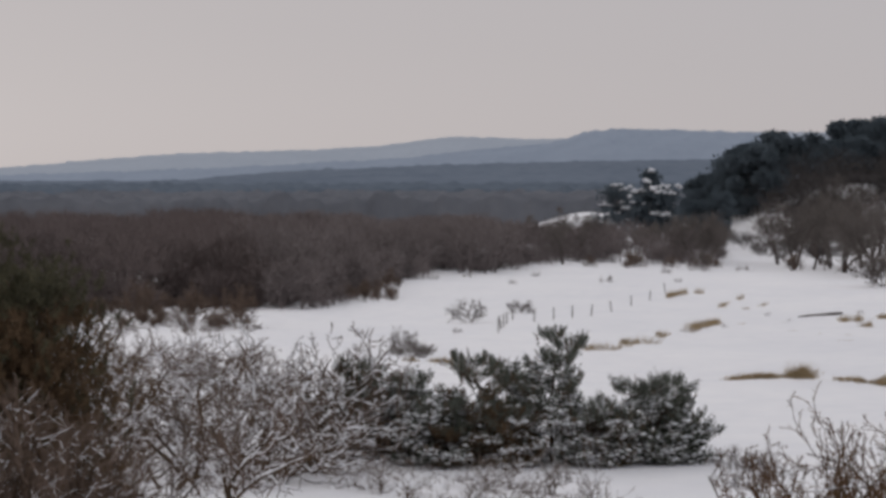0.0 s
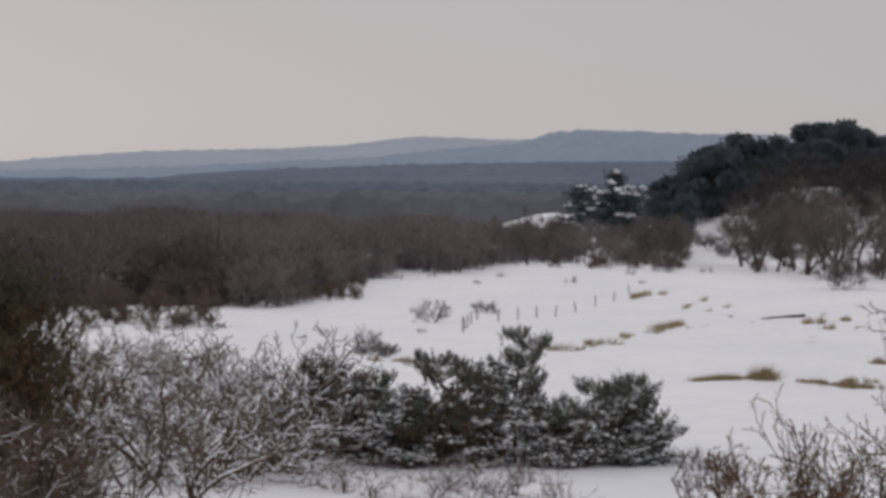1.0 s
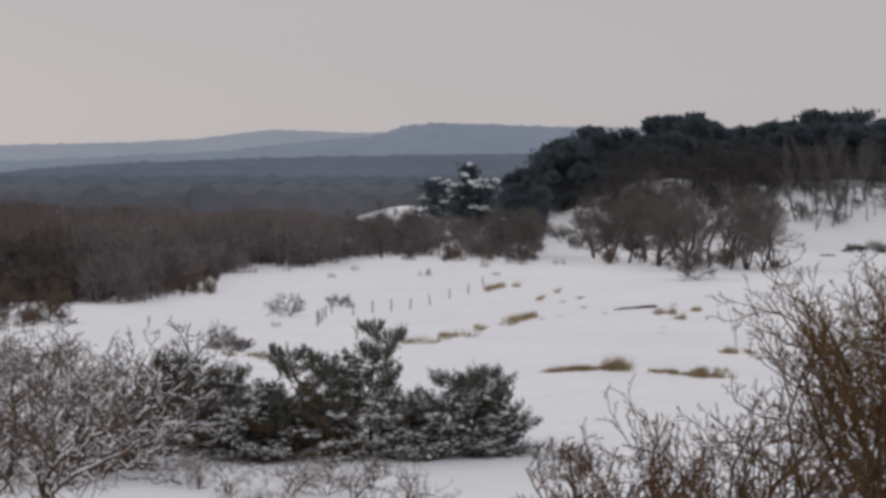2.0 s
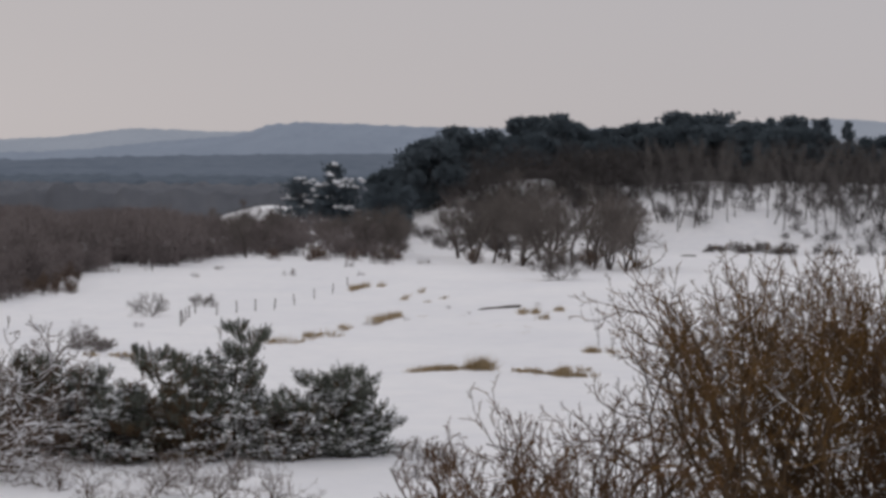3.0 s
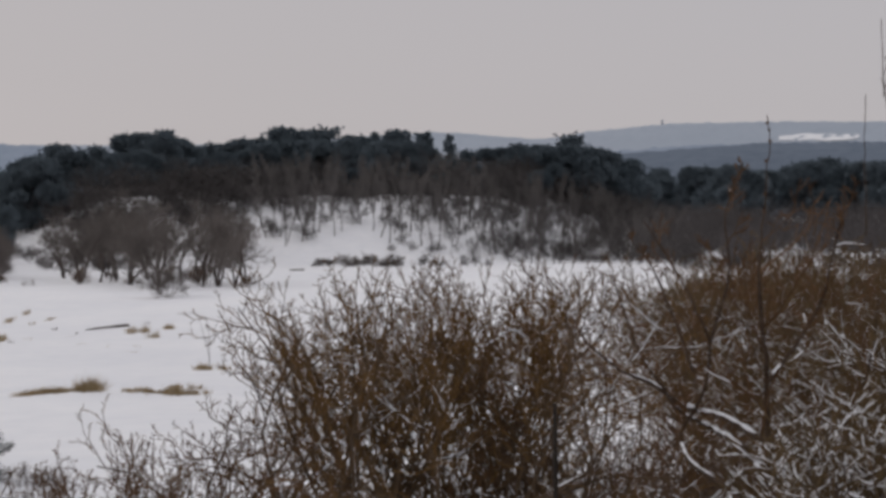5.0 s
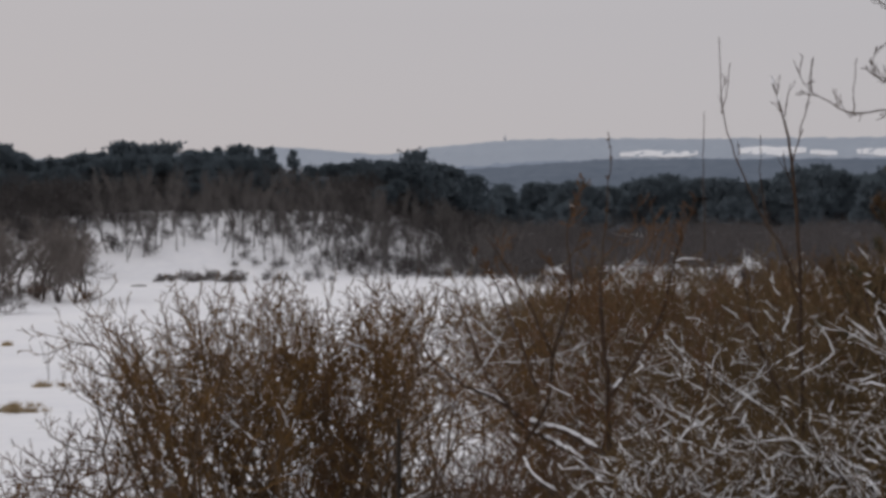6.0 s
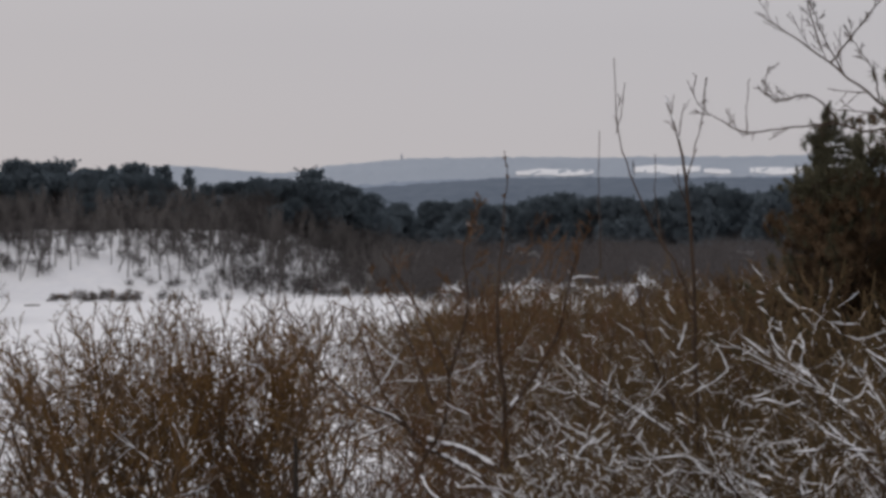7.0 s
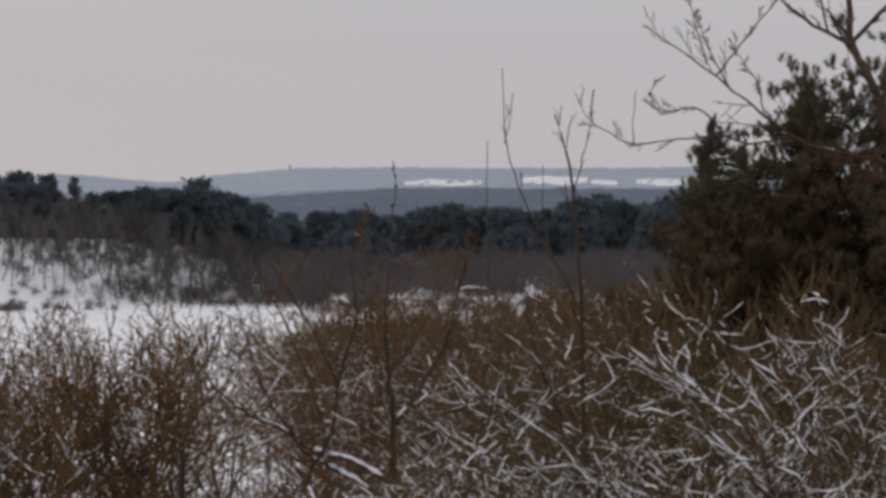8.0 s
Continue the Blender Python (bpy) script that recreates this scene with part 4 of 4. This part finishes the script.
# ---- the snowy pine group ----
for az, r, h, w, sd, dp, st, tp, sn in ((-2.7, 62, 3.1, 4.2, 91, 0.8, 1, 0.4, 0.15), (-1.2, 63, 2.5, 3.8, 92, 0.2, 2, 0.4, 0.95), (0.8, 60.2, 3.35, 3.4, 93, 0.75, 1, 0.35, 0.3), (2.1, 62, 3.1, 2.8, 94, 0.2, 1, 0.4, 0.8), (3.25, 60.8, 4.25, 3.8, 95, 0.2, 1, 0.6, 0.75),
                                    (-0.2, 59.8, 2.0, 3.6, 96, 0.3, 2, 0.4, 0.95), (5.6, 60.8, 2.4, 3.6, 97, 0.3, 1, 0.4, 0.95), (6.6, 60.8, 2.8, 3.2, 98, 0.1, 1, 0.45, 0.6), (7.3, 61.3, 1.9, 2.4, 99, 0.1, 2, 0.4, 0.9), (4.6, 60, 1.8, 3.2, 89, 0.5, 1, 0.4, 0.95), (1.9, 59.6, 1.8, 3.0, 88, 0.8, 1, 0.4, 0.6)):
    p = young_pine("bushy dark green pine dusted with snow" if sn > 0.3 else "bushy olive pine with browned lower needles", sd, h, w * 1.08, sn * 0.95, dp, st, tp)
    put(p, az, r, 40 * sd, group="pine group in the snow")

for az, r, w, n in ((0.6, 60.6, 2.0, 80), (2.2, 60.9, 1.6, 60), (4.2, 61, 1.5, 50), (5.7, 61, 1.2, 40)):
    grass_patch(az, r, w, 1.4, n, 0.35, int(az * 10), "withered brown grass round the foot of the pines")

for az, r, w, dp, n in ((8.6, 160, 10, 6, 36), (11.2, 150, 9, 6, 36), (13.4, 138, 10, 6, 50)):
    grass_patch(az, r, w, dp, n, 0.13, int(az * 100), "sparse short dune grass pricking through the snow")

# ---- snow-laced shrubs in the hollow ----
rng = np.random.RandomState(8)
lace = []
for k in range(5):
    lace.append(bare_tree("snowy_shrub", "leafless shrub with snow along its crooked branches", "shrub", 110 + k, 3.7, (0.85, 0.7, 0.42, 0.25), 0.029, BARK_WARM, TWIG_PALE if k % 2 else TWIG_DULL, stems=4, lean=40, kids=(6, 4, 2), gnarl=0.36, lift=0.1, thin=0.013, radius=0.085,
                          first=0.2, angle=(30, 75), steep=0.85))
for p in lace:
    tagged(p, group="snow-laced shrubs in the hollow")
scrub = []
for k in range(3):
    scrub.append(bare_tree("leafless_scrub", "brown leafless scrub at the edge of the wood", "shrub", 116 + k, 3.7, bark=BARK_GREY, twig=TWIG_DULL, stems=7, lean=45, kids=(9, 7), gnarl=0.2, lift=0.05, thin=0.022, radius=0.05, first=0.15))
    put(scrub[k], -6 - 1.5 * k, 155 + 5 * k)
slope_scrub = []
for k in range(3):
    slope_scrub.append(bare_tree("leafless_scrub", "low leafless scrub on the snowy slope", "shrub", 126 + k, 3.7, bark=TWIG_HAZE, twig=TWIG_HAZE, stems=5, lean=30, kids=(8, 6), gnarl=0.2, lift=0.05, thin=0.02, radius=0.05, first=0.2))
    put(slope_scrub[k], 16 + 2.5 * k, 350 + 5 * k)
spots = [(-3.5, 62, 1.25), (-4.6, 58, 1.15), (-6.2, 60, 1.2), (-7.6, 57, 1.1), (-8.8, 61, 1.15), (-5.4, 66, 1.1)]
hollow = np.random.RandomState(18)
for n in range(28):
    r = hollow.uniform(47, 104)
    a = hollow.uniform(-10.8, -3.4 if r < 75 else -4.4)
    spots.append((a, r, hollow.uniform(0.6, 1.0) * (0.75 if a > -3.4 else 1.0)))
spots += [(hollow.uniform(-2.4, 4.4), hollow.uniform(45, 55), hollow.uniform(0.24, 0.42)) for _ in range(14)]
for n, (az, r, s) in enumerate(spots):
    (put if n < 5 else again)(lace[n % 5], az, r, rng.uniform(0, 360), s)
for n in range(58):
    again(scrub[n % 3], rng.uniform(-13, -5.6), rng.uniform(146, 194), rng.uniform(0, 360), rng.uniform(0.22, 0.5), "brown leafless scrub at the edge of the wood")
for n in range(24):
    again(scrub[n % 3], rng.uniform(-4.6, -1.2), rng.uniform(190, 232), rng.uniform(0, 360), rng.uniform(0.35, 0.7), "brown leafless scrub at the edge of the wood")
for n in range(22):
    again(scrub[n % 3], rng.uniform(3.0, 8.2) if n % 2 else rng.uniform(10.2, 15.6), rng.uniform(276, 308), rng.uniform(0, 360), rng.uniform(0.35, 0.8), "low leafless scrub under the trees")
for n in range(10):
    again(slope_scrub[n % 3], 8.3 + 1.9 * (n * 0.618 % 1.0), 318 + 67 * (n * 0.38 % 1.0), 77 * n, 0.5 + 0.6 * (n * 0.27 % 1.0), "low leafless scrub below the pines")
for az, r, z2 in ((2.2, 405, 0.5), (2.8, 400, 0.6), (3.2, 398, 0.5), (3.7, 396, 0.65), (4.3, 394, 0.6), (4.7, 392, 0.7), (2.5, 425, 0.35), (3.5, 428, 0.3)):
    again(field_trees[int(r) % 5], az, r, r * 7, z2)

for n in range(170):
    again(slope_scrub[n % 3], rng.uniform(15.5, 29) if n < 110 else rng.uniform(20.5, 28), rng.uniform(342, 398), rng.uniform(0, 360), rng.uniform(0.3, 0.8), "low leafless scrub on the snowy slope")

# ---- dark thicket on the slope ----
for az, r, h, w, sd, t in ((-13.3, 38, 6.3, 4.2, 121, -0.042), (-11.2, 39, 4.9, 3.6, 122, -0.066), (-14.8, 36, 6.0, 4.0, 124, -0.045), (-12.2, 36, 5.0, 3.4, 125, -0.058)):
    p = pine("pine_tree", "tall shaded pine with brown dry needles", sd, h, w, NEEDLE_NEAR, 0.2, 22, 0.12, 0.022, 0.03, 0.04, base=0.02, top=0.35, radius=0.08, dry=NEEDLE_DRY, dry_part=0.85, dry_to=0.9, clump=36, spread=0.24, step=0.32)
    to_top(p, az, r, t, h, 0, False)
for az, r, s, sd in ((-12.5, 32, 3.9, 131), (-11.0, 33, 3.4, 132), (-10.0, 35, 3.0, 133), (-13.2, 31, 4.2, 134), (-11.8, 36, 4.2, 135), (-10.6, 38, 3.6, 136), (-9.6, 41, 3.4, 137)):
    b = bare_tree("leafless_shrub", "tall leafless brown shrub with traces of snow", "shrub", sd, s, (0.6, 0.5, 0.3, 0.12), 0.012, BARK, TWIG_DULL, stems=5, lean=14, kids=(8, 6, 3), gnarl=0.2, lift=0.08, thin=0.007, radius=0.05, first=0.15, split=1)
    put(b, az, r)

# ---- brown shrubs on the near slope ----
SHRUB_TOP = ((9.0, -0.165), (9.6, -0.155), (10.9, -0.144), (12, -0.13), (13.5, -0.118), (15.2, -0.106), (16.6, -0.086), (17.5, -0.062), (19.3, -0.046), (20.5, -0.042), (22.0, -0.042), (23.5, -0.046), (24.4, -0.055), (25.2, -0.08))
for n, (az, r, st) in enumerate(((9.7, 33, 4), (10.7, 32, 4), (12.2, 31, 4), (13.8, 31, 4), (15.5, 30, 4), (19.0, 31, 2), (19.9, 30, 3), (20.6, 30, 4), (21.6, 30.5, 4), (22.6, 30.5, 4), (23.5, 31, 4), (24.2, 31.5, 2), (19.9, 33.5, 3), (20.8, 34, 3), (21.7, 34, 3),
                                 (22.4, 33.5, 3), (23.2, 34, 3), (24.0, 33.5, 2), (21.2, 37, 3), (22.2, 37, 3), (23.3, 37, 3), (24.1, 36, 2), (20.4, 32, 2), (11.5, 34.5, 3), (14.7, 33, 3), (20.2, 32.6, 3), (21.3, 32.2, 3), (22.3, 32.6, 3))):
    t = float(np.interp(az, [q[0] for q in SHRUB_TOP], [q[1] for q in SHRUB_TOP])) + 0.004
    h = EYE + t * r - spot(az, r).z
    tall = az > 16.5
    b = bare_tree("leafless_shrub", "dense leafless brown shrub with upright twigs", "shrub", 141 + n, h, (0.25, 0.1, 0.03, 0.0), 0.012, BARK_WARM, (TWIG_SHRUB if az < 22.8 else BARK_RED) if tall else BARK_RED, stems=st + (1 if r > 32 else 2), lean=11 if tall else 14,
                  kids=(11, 5, 3) if tall else (12, 5, 3), gnarl=0.26, lift=0.09, thin=0.006, radius=0.042, first=0.25 if not tall else 0.45 if r < 32 else 0.6, angle=(22, 60), foot=0.6, split=1 if tall and r < 32 else 0, short=0.6)
    put(b, az, r)
low_shrubs = [bare_tree("leafless_shrub", "low tangled brown undergrowth at the foot of the shrubs", "shrub", 470 + k, 3.0, (0.4, 0.25, 0.1, 0.05), 0.013, BARK_WARM, (TWIG_SHRUB, BARK_RED, TWIG_DULL)[k], stems=8, lean=24, kids=(9, 5, 3), gnarl=0.22,
                        lift=0.08, thin=0.0055, radius=0.03, first=0.15, foot=0.6, short=0.75) for k in range(3)]
under = np.random.RandomState(33)
for n in range(14):
    az, r = 12.2 + 15.4 * (n * 0.618 % 1.0), under.uniform(31, 39)
    t = float(np.interp(az, [12, 15, 18, 22, 24.5, 28], [-0.162, -0.152, -0.14, -0.13, -0.12, -0.11])) - under.uniform(0, 0.016)
    to_top(low_shrubs[n % 3], az, r, t, 3.0, under.uniform(0, 360), n >= 3)
for n in range(7):
    to_top(low_shrubs[1 + n % 2], 27.6 + 0.62 * n, 29 + 1.7 * (n % 4), -0.112 - 0.01 * (n % 3), 3.0, 70 * n)
shaped_tree("leafless_tree", "small leafless tree with snow on its low crooked limbs", "bare tree", 30.7, 22, 162, (
    (((30.72, -0.25), (30.72, -0.167), (30.67, -0.137), (30.68, -0.106), (30.51, -0.077), (30.39, -0.048), (30.5, -0.03)), 0.05, 1.0),
    (((30.45, -0.04), (30.57, -0.016), (30.74, 0.019), (30.65, 0.032)), 0.012, 0.15),
    (((30.68, -0.106), (31.27, -0.091), (32.25, -0.064), (32.59, -0.037), (32.92, -0.011)), 0.03, 0.8),
    (((30.55, -0.136), (29.54, -0.124), (28.23, -0.119), (27.36, -0.107), (26.36, -0.1), (25.36, -0.086), (24.9, -0.07)), 0.035, 0.25),
    (((30.6, -0.155), (29.8, -0.137), (28.9, -0.128), (28.13, -0.122), (27.61, -0.11), (26.86, -0.09), (26.1, -0.05)), 0.035, 0.28),
    (((30.6, -0.17), (28.36, -0.149), (28.03, -0.134), (28.87, -0.11), (29.04, -0.084), (28.04, -0.049), (27.04, -0.022)), 0.03, 0.45),
    (((28.5, -0.1), (27.9, -0.07), (27.3, -0.045), (26.6, -0.03)), 0.02, 0.4), (((29.0, -0.085), (29.6, -0.05), (29.4, -0.02), (29.7, 0.0)), 0.02, 0.8),
    (((30.7, -0.16), (31.6, -0.145), (32.8, -0.13), (33.6, -0.1), (33.9, -0.06)), 0.03, 0.8)),
    kids=(6, 5, 3), snow=(0.9, 0.35, 0.1, 0.02), snow_thick=0.016, twig=BARK_RED, gnarl=0.16, lift=0.13, thin=0.0055, steep=0.6)
shaped_tree("leafless_tree", "slender leafless tree forking into tall whips", "bare tree", 36.4, 22, 163, (
    (((36.4, -0.25), (36.37, -0.149), (36.32, -0.09), (36.29, -0.043), (36.04, 0.019), (35.79, 0.039), (35.45, 0.06)), 0.034, 0.8),
    (((36.29, -0.049), (35.78, -0.028), (35.11, -0.011), (34.53, 0.013), (34.02, 0.039), (33.92, 0.08)), 0.016, 0.7),
    (((33.99, 0.041), (34.16, 0.054), (34.24, 0.067)), 0.008, 0), (((35.79, 0.039), (35.6, 0.045), (35.4, 0.047)), 0.008, 0),
    (((36.07, 0.016), (36.29, 0.033), (36.51, 0.048), (36.62, 0.0685)), 0.01, 0.5), (((35.3, -0.016), (35.1, 0.01), (35.12, 0.03)), 0.009, 0), (((33.5, -0.03), (33.45, 0.01), (33.48, 0.042)), 0.009, 0),
    (((36.35, -0.12), (35.6, -0.1), (34.9, -0.07), (34.6, -0.04)), 0.03, 1)),
    kids=(5, 2), snow=(0.25, 0.1, 0, 0), snow_thick=0.012, twig=BARK, gnarl=0.08, lift=0.2, thin=0.0045, reach=0.2, angle=(18, 40))
shaped_tree("leafless_tree", "leafless tree with long reaching branches against the sky", "bare tree", 46.3, 20.5, 164, (
    (((46.6, -0.28), (46.5, -0.12), (46.28, -0.008), (45.1, 0.057), (44.11, 0.09), (44.06, 0.113), (44.03, 0.17)), 0.08, 0.4),
    (((45.6, 0.03), (43.6, 0.035), (42.41, 0.044), (41.45, 0.0575), (40.23, 0.0755), (39.12, 0.09), (38.06, 0.102)), 0.021, 0.8),
    (((40.23, 0.0755), (40.94, 0.091), (42.0, 0.113), (42.6, 0.13)), 0.012, 0.7), (((40.6, 0.07), (40.1, 0.085), (39.8, 0.1), (39.6, 0.108)), 0.01, 0.7),
    (((39.95, 0.0825), (39.7, 0.097), (39.45, 0.115), (39.3, 0.135)), 0.010, 0.7),
    (((42.4, 0.044), (41.27, 0.039), (40.46, 0.045), (38.96, 0.0425), (37.79, 0.04), (37.04, 0.0465), (36.49, 0.0524), (36.15, 0.064)), 0.014, 0.6),
    (((37.84, 0.04), (37.79, 0.052), (37.89, 0.068)), 0.008, 0), (((36.62, 0.051), (36.56, 0.06), (36.66, 0.069)), 0.008, 0),
    (((40.46, 0.046), (39.62, 0.061), (38.71, 0.055), (38.23, 0.062), (38.46, 0.074)), 0.012, 0.8), (((41.6, 0.056), (41.5, 0.07), (40.9, 0.085), (40.7, 0.092)), 0.01, 0.7),
    (((43.95, 0.092), (43.06, 0.1), (42.1, 0.114), (41.3, 0.13)), 0.024, 0.8), (((43.5, 0.096), (43.2, 0.115), (43.3, 0.14)), 0.015, 0.8),
    (((44.1, 0.09), (45.2, 0.11), (46.2, 0.14)), 0.03, 0.8)),
    kids=(9, 4), twig=BARK, gnarl=0.09, lift=0.08, thin=0.0045, reach=0.28, angle=(25, 55))
brush = []
for k in range(4):
    brush.append(bare_tree("leafless_shrub", "olive-brown leafless shrub in the thicket", "shrub", 170 + k, 6.5, (0.7, 0.65, 0.55, 0.28), 0.013, BARK_WARM, BARK_RED if k == 1 else BARK_OLIVE, stems=7, lean=13, kids=(9, 5, 3), gnarl=0.22, lift=0.08, short=0.8,
                           thin=0.009, radius=0.06, first=0.12, foot=0.4, steep=0.8, below=4.9))
for p in brush:
    tagged(p, group="shrubs of the thicket")
for n in range(66):
    az = 29.2 + 18 * (n * 0.618 % 1.0)
    r = rng.uniform(36 if az > 30.5 else 58, 76)
    t = float(np.interp(az, [26, 28.4, 31, 33, 36, 38.5, 47], [-0.05, -0.03, -0.022, -0.028, -0.026, -0.015, -0.01])) - rng.uniform(0, 0.01 if n % 2 else 0.04)
    to_top(brush[n % 4], az, r, t, 6.5, rng.uniform(0, 360), n >= 4)
far_brush = [bare_tree("leafless_shrub", "olive-brown leafless shrub in the thicket", "shrub", 176 + k, 6.5, (0.5, 0.4, 0.2), 0.014, BARK_WARM, BARK_OLIVE, stems=7, lean=13, kids=(10, 7), gnarl=0.22, lift=0.08, short=0.85, thin=0.016, radius=0.06, first=0.12, foot=0.4) for k in range(2)]
for n in range(44):
    az, r = 27.8 + 14 * (n * 0.618 % 1.0), rng.uniform(78, 135)
    t = float(np.interp(az, [27, 28.4, 31, 33, 34, 36, 38.5, 47], [-0.05, -0.034, -0.03, -0.03, -0.034, -0.028, -0.02, -0.02])) - rng.uniform(0, 0.012)
    to_top(far_brush[n % 2], az, r, t, 6.5, rng.uniform(0, 360), n >= 2)
for n, (az, r, h, sd) in enumerate(((38.2, 20, 4.7, 191), (40.5, 19, 4.8, 192), (43.0, 18.5, 4.9, 193), (45.5, 19, 4.8, 194), (34.8, 18, 3.4, 195), (32.0, 18.5, 3.0, 196), (39.2, 23, 5.4, 197), (41.8, 22.5, 5.7, 198), (44.4, 22, 5.6, 199), (36.6, 19, 3.7, 200), (46.8, 21, 5.2, 190))):
    b = bare_tree("snowy_shrub", "leafless shrub with thick snow along its spreading limbs", "shrub", sd, h, (0.98, 0.9, 0.62, 0.28), 0.0118, BARK, BARK_OLIVE, stems=6, lean=36, kids=(9, 6, 4), gnarl=0.28, lift=0.12, thin=0.0048, radius=0.05,
                  first=0.12, angle=(22, 56), steep=0.8, split=1)
    put(b, az, r)
near_brush = [bare_tree("leafless_shrub", "tall olive-brown leafless shrub before the pines", "shrub", 480 + k, 6.5, (0.6, 0.4, 0.25, 0.1), 0.011, BARK, BARK_OLIVE, stems=6, lean=18, kids=(12, 6, 3), gnarl=0.2, lift=0.08, thin=0.0052, radius=0.05, first=0.3, foot=0.4,
                        short=0.7, below=5.4) for k in range(2)]
for n, (az, r) in enumerate(((38.4, 25), (39.6, 24), (40.8, 25.5), (41.9, 24), (43.0, 25), (44.1, 24), (45.3, 25.5), (46.4, 24.5))):
    to_top(near_brush[n % 2], az, r, -0.014 - 0.012 * (n * 0.618 % 1.0), 6.5, 50 * n, n >= 2)
for az, r, h, w, sd, t, tp in ((43.05, 29, 9.3, 4.6, 201, 0.073, 0.7), (45.6, 29, 9.0, 7.5, 202, 0.066, 0.25), (39.6, 29.5, 8.0, 2.8, 203, 0.051, 0.6), (44.2, 28.4, 8.6, 5.6, 208, 0.061, 0.25), (46.0, 28.0, 8.8, 6.4, 210, 0.063, 0.25), (41.4, 28.6, 8.2, 5.2, 209, 0.048, 0.45), (44.2, 27.2, 7.6, 6.5, 204, 0.048, 0.45), (41.2, 27.6, 7.0, 5.4, 205, 0.03, 0.55), (46.8, 28, 8.0, 6.0, 206, 0.05, 0.5), (39.5, 28, 6.2, 4.6, 207, 0.016, 0.45)):
    p = pine("pine_tree", "large dark olive pine beside the thicket", sd, h, w, NEEDLE_NEAR, 0.1, 34, 0.085, 0.013, 0.06, 0.035, base=0.08, top=tp, radius=0.1, dry=NEEDLE_DRY, dry_part=0.45 if sd < 204 else 0.8, dry_to=0.7 if sd < 204 else 0.95, clump=30, spread=0.075, step=0.24, rise=0.5)
    to_top(p, az, r, t, h, 0, False)

# ---- tussocks and low twigs in the snow ----
tussock = [bare_tree("twig_tuft", "low tuft of dead stalks poking through snow", "dry plant", 300 + k, 0.5, (0.6, 0.5, 0.3), 0.02, BARK_GREY, TWIG_PALE, stems=7, lean=50, kids=(5, 2), gnarl=0.2, lift=0.02, thin=0.007, radius=0.012, first=0.2, foot=0.12) for k in range(2)]
places = [(rng.uniform(8.3, 10.0), rng.uniform(55, 63), rng.uniform(0.6, 1.3)) for _ in range(14)] + [(rng.uniform(-2.8, 0.4), rng.uniform(105, 140), rng.uniform(0.8, 1.5)) for _ in range(16)]
places += [(rng.uniform(-3.2, 9), rng.uniform(225, 285), rng.uniform(1.0, 2.2)) for _ in range(10)] + [(rng.uniform(4.5, 14.5), rng.uniform(100, 185), rng.uniform(0.4, 0.8)) for _ in range(7)]
for n, (az, r, s) in enumerate(places):
    (put if n < 2 else again)(tussock[n % 2], az, r, rng.uniform(0, 360), s)

pole = Geo()
tube(pole, [(0, 0, -0.4), (0.01, 0, 1.5), (0, 0.01, 3.0), (0, 0.01, 3.6)], [0.032, 0.03, 0.028, 0.022], 6)
stick = thing("wooden_pole", spot(24.4, 20.5), "dark upright wooden pole among the shrubs", "pole")
part("shaft", pole, POLE, stick, smooth=True)
stick.scale = (1, 1, (EYE - 0.117 * 20.5 - stick.location.z) / 3.6)
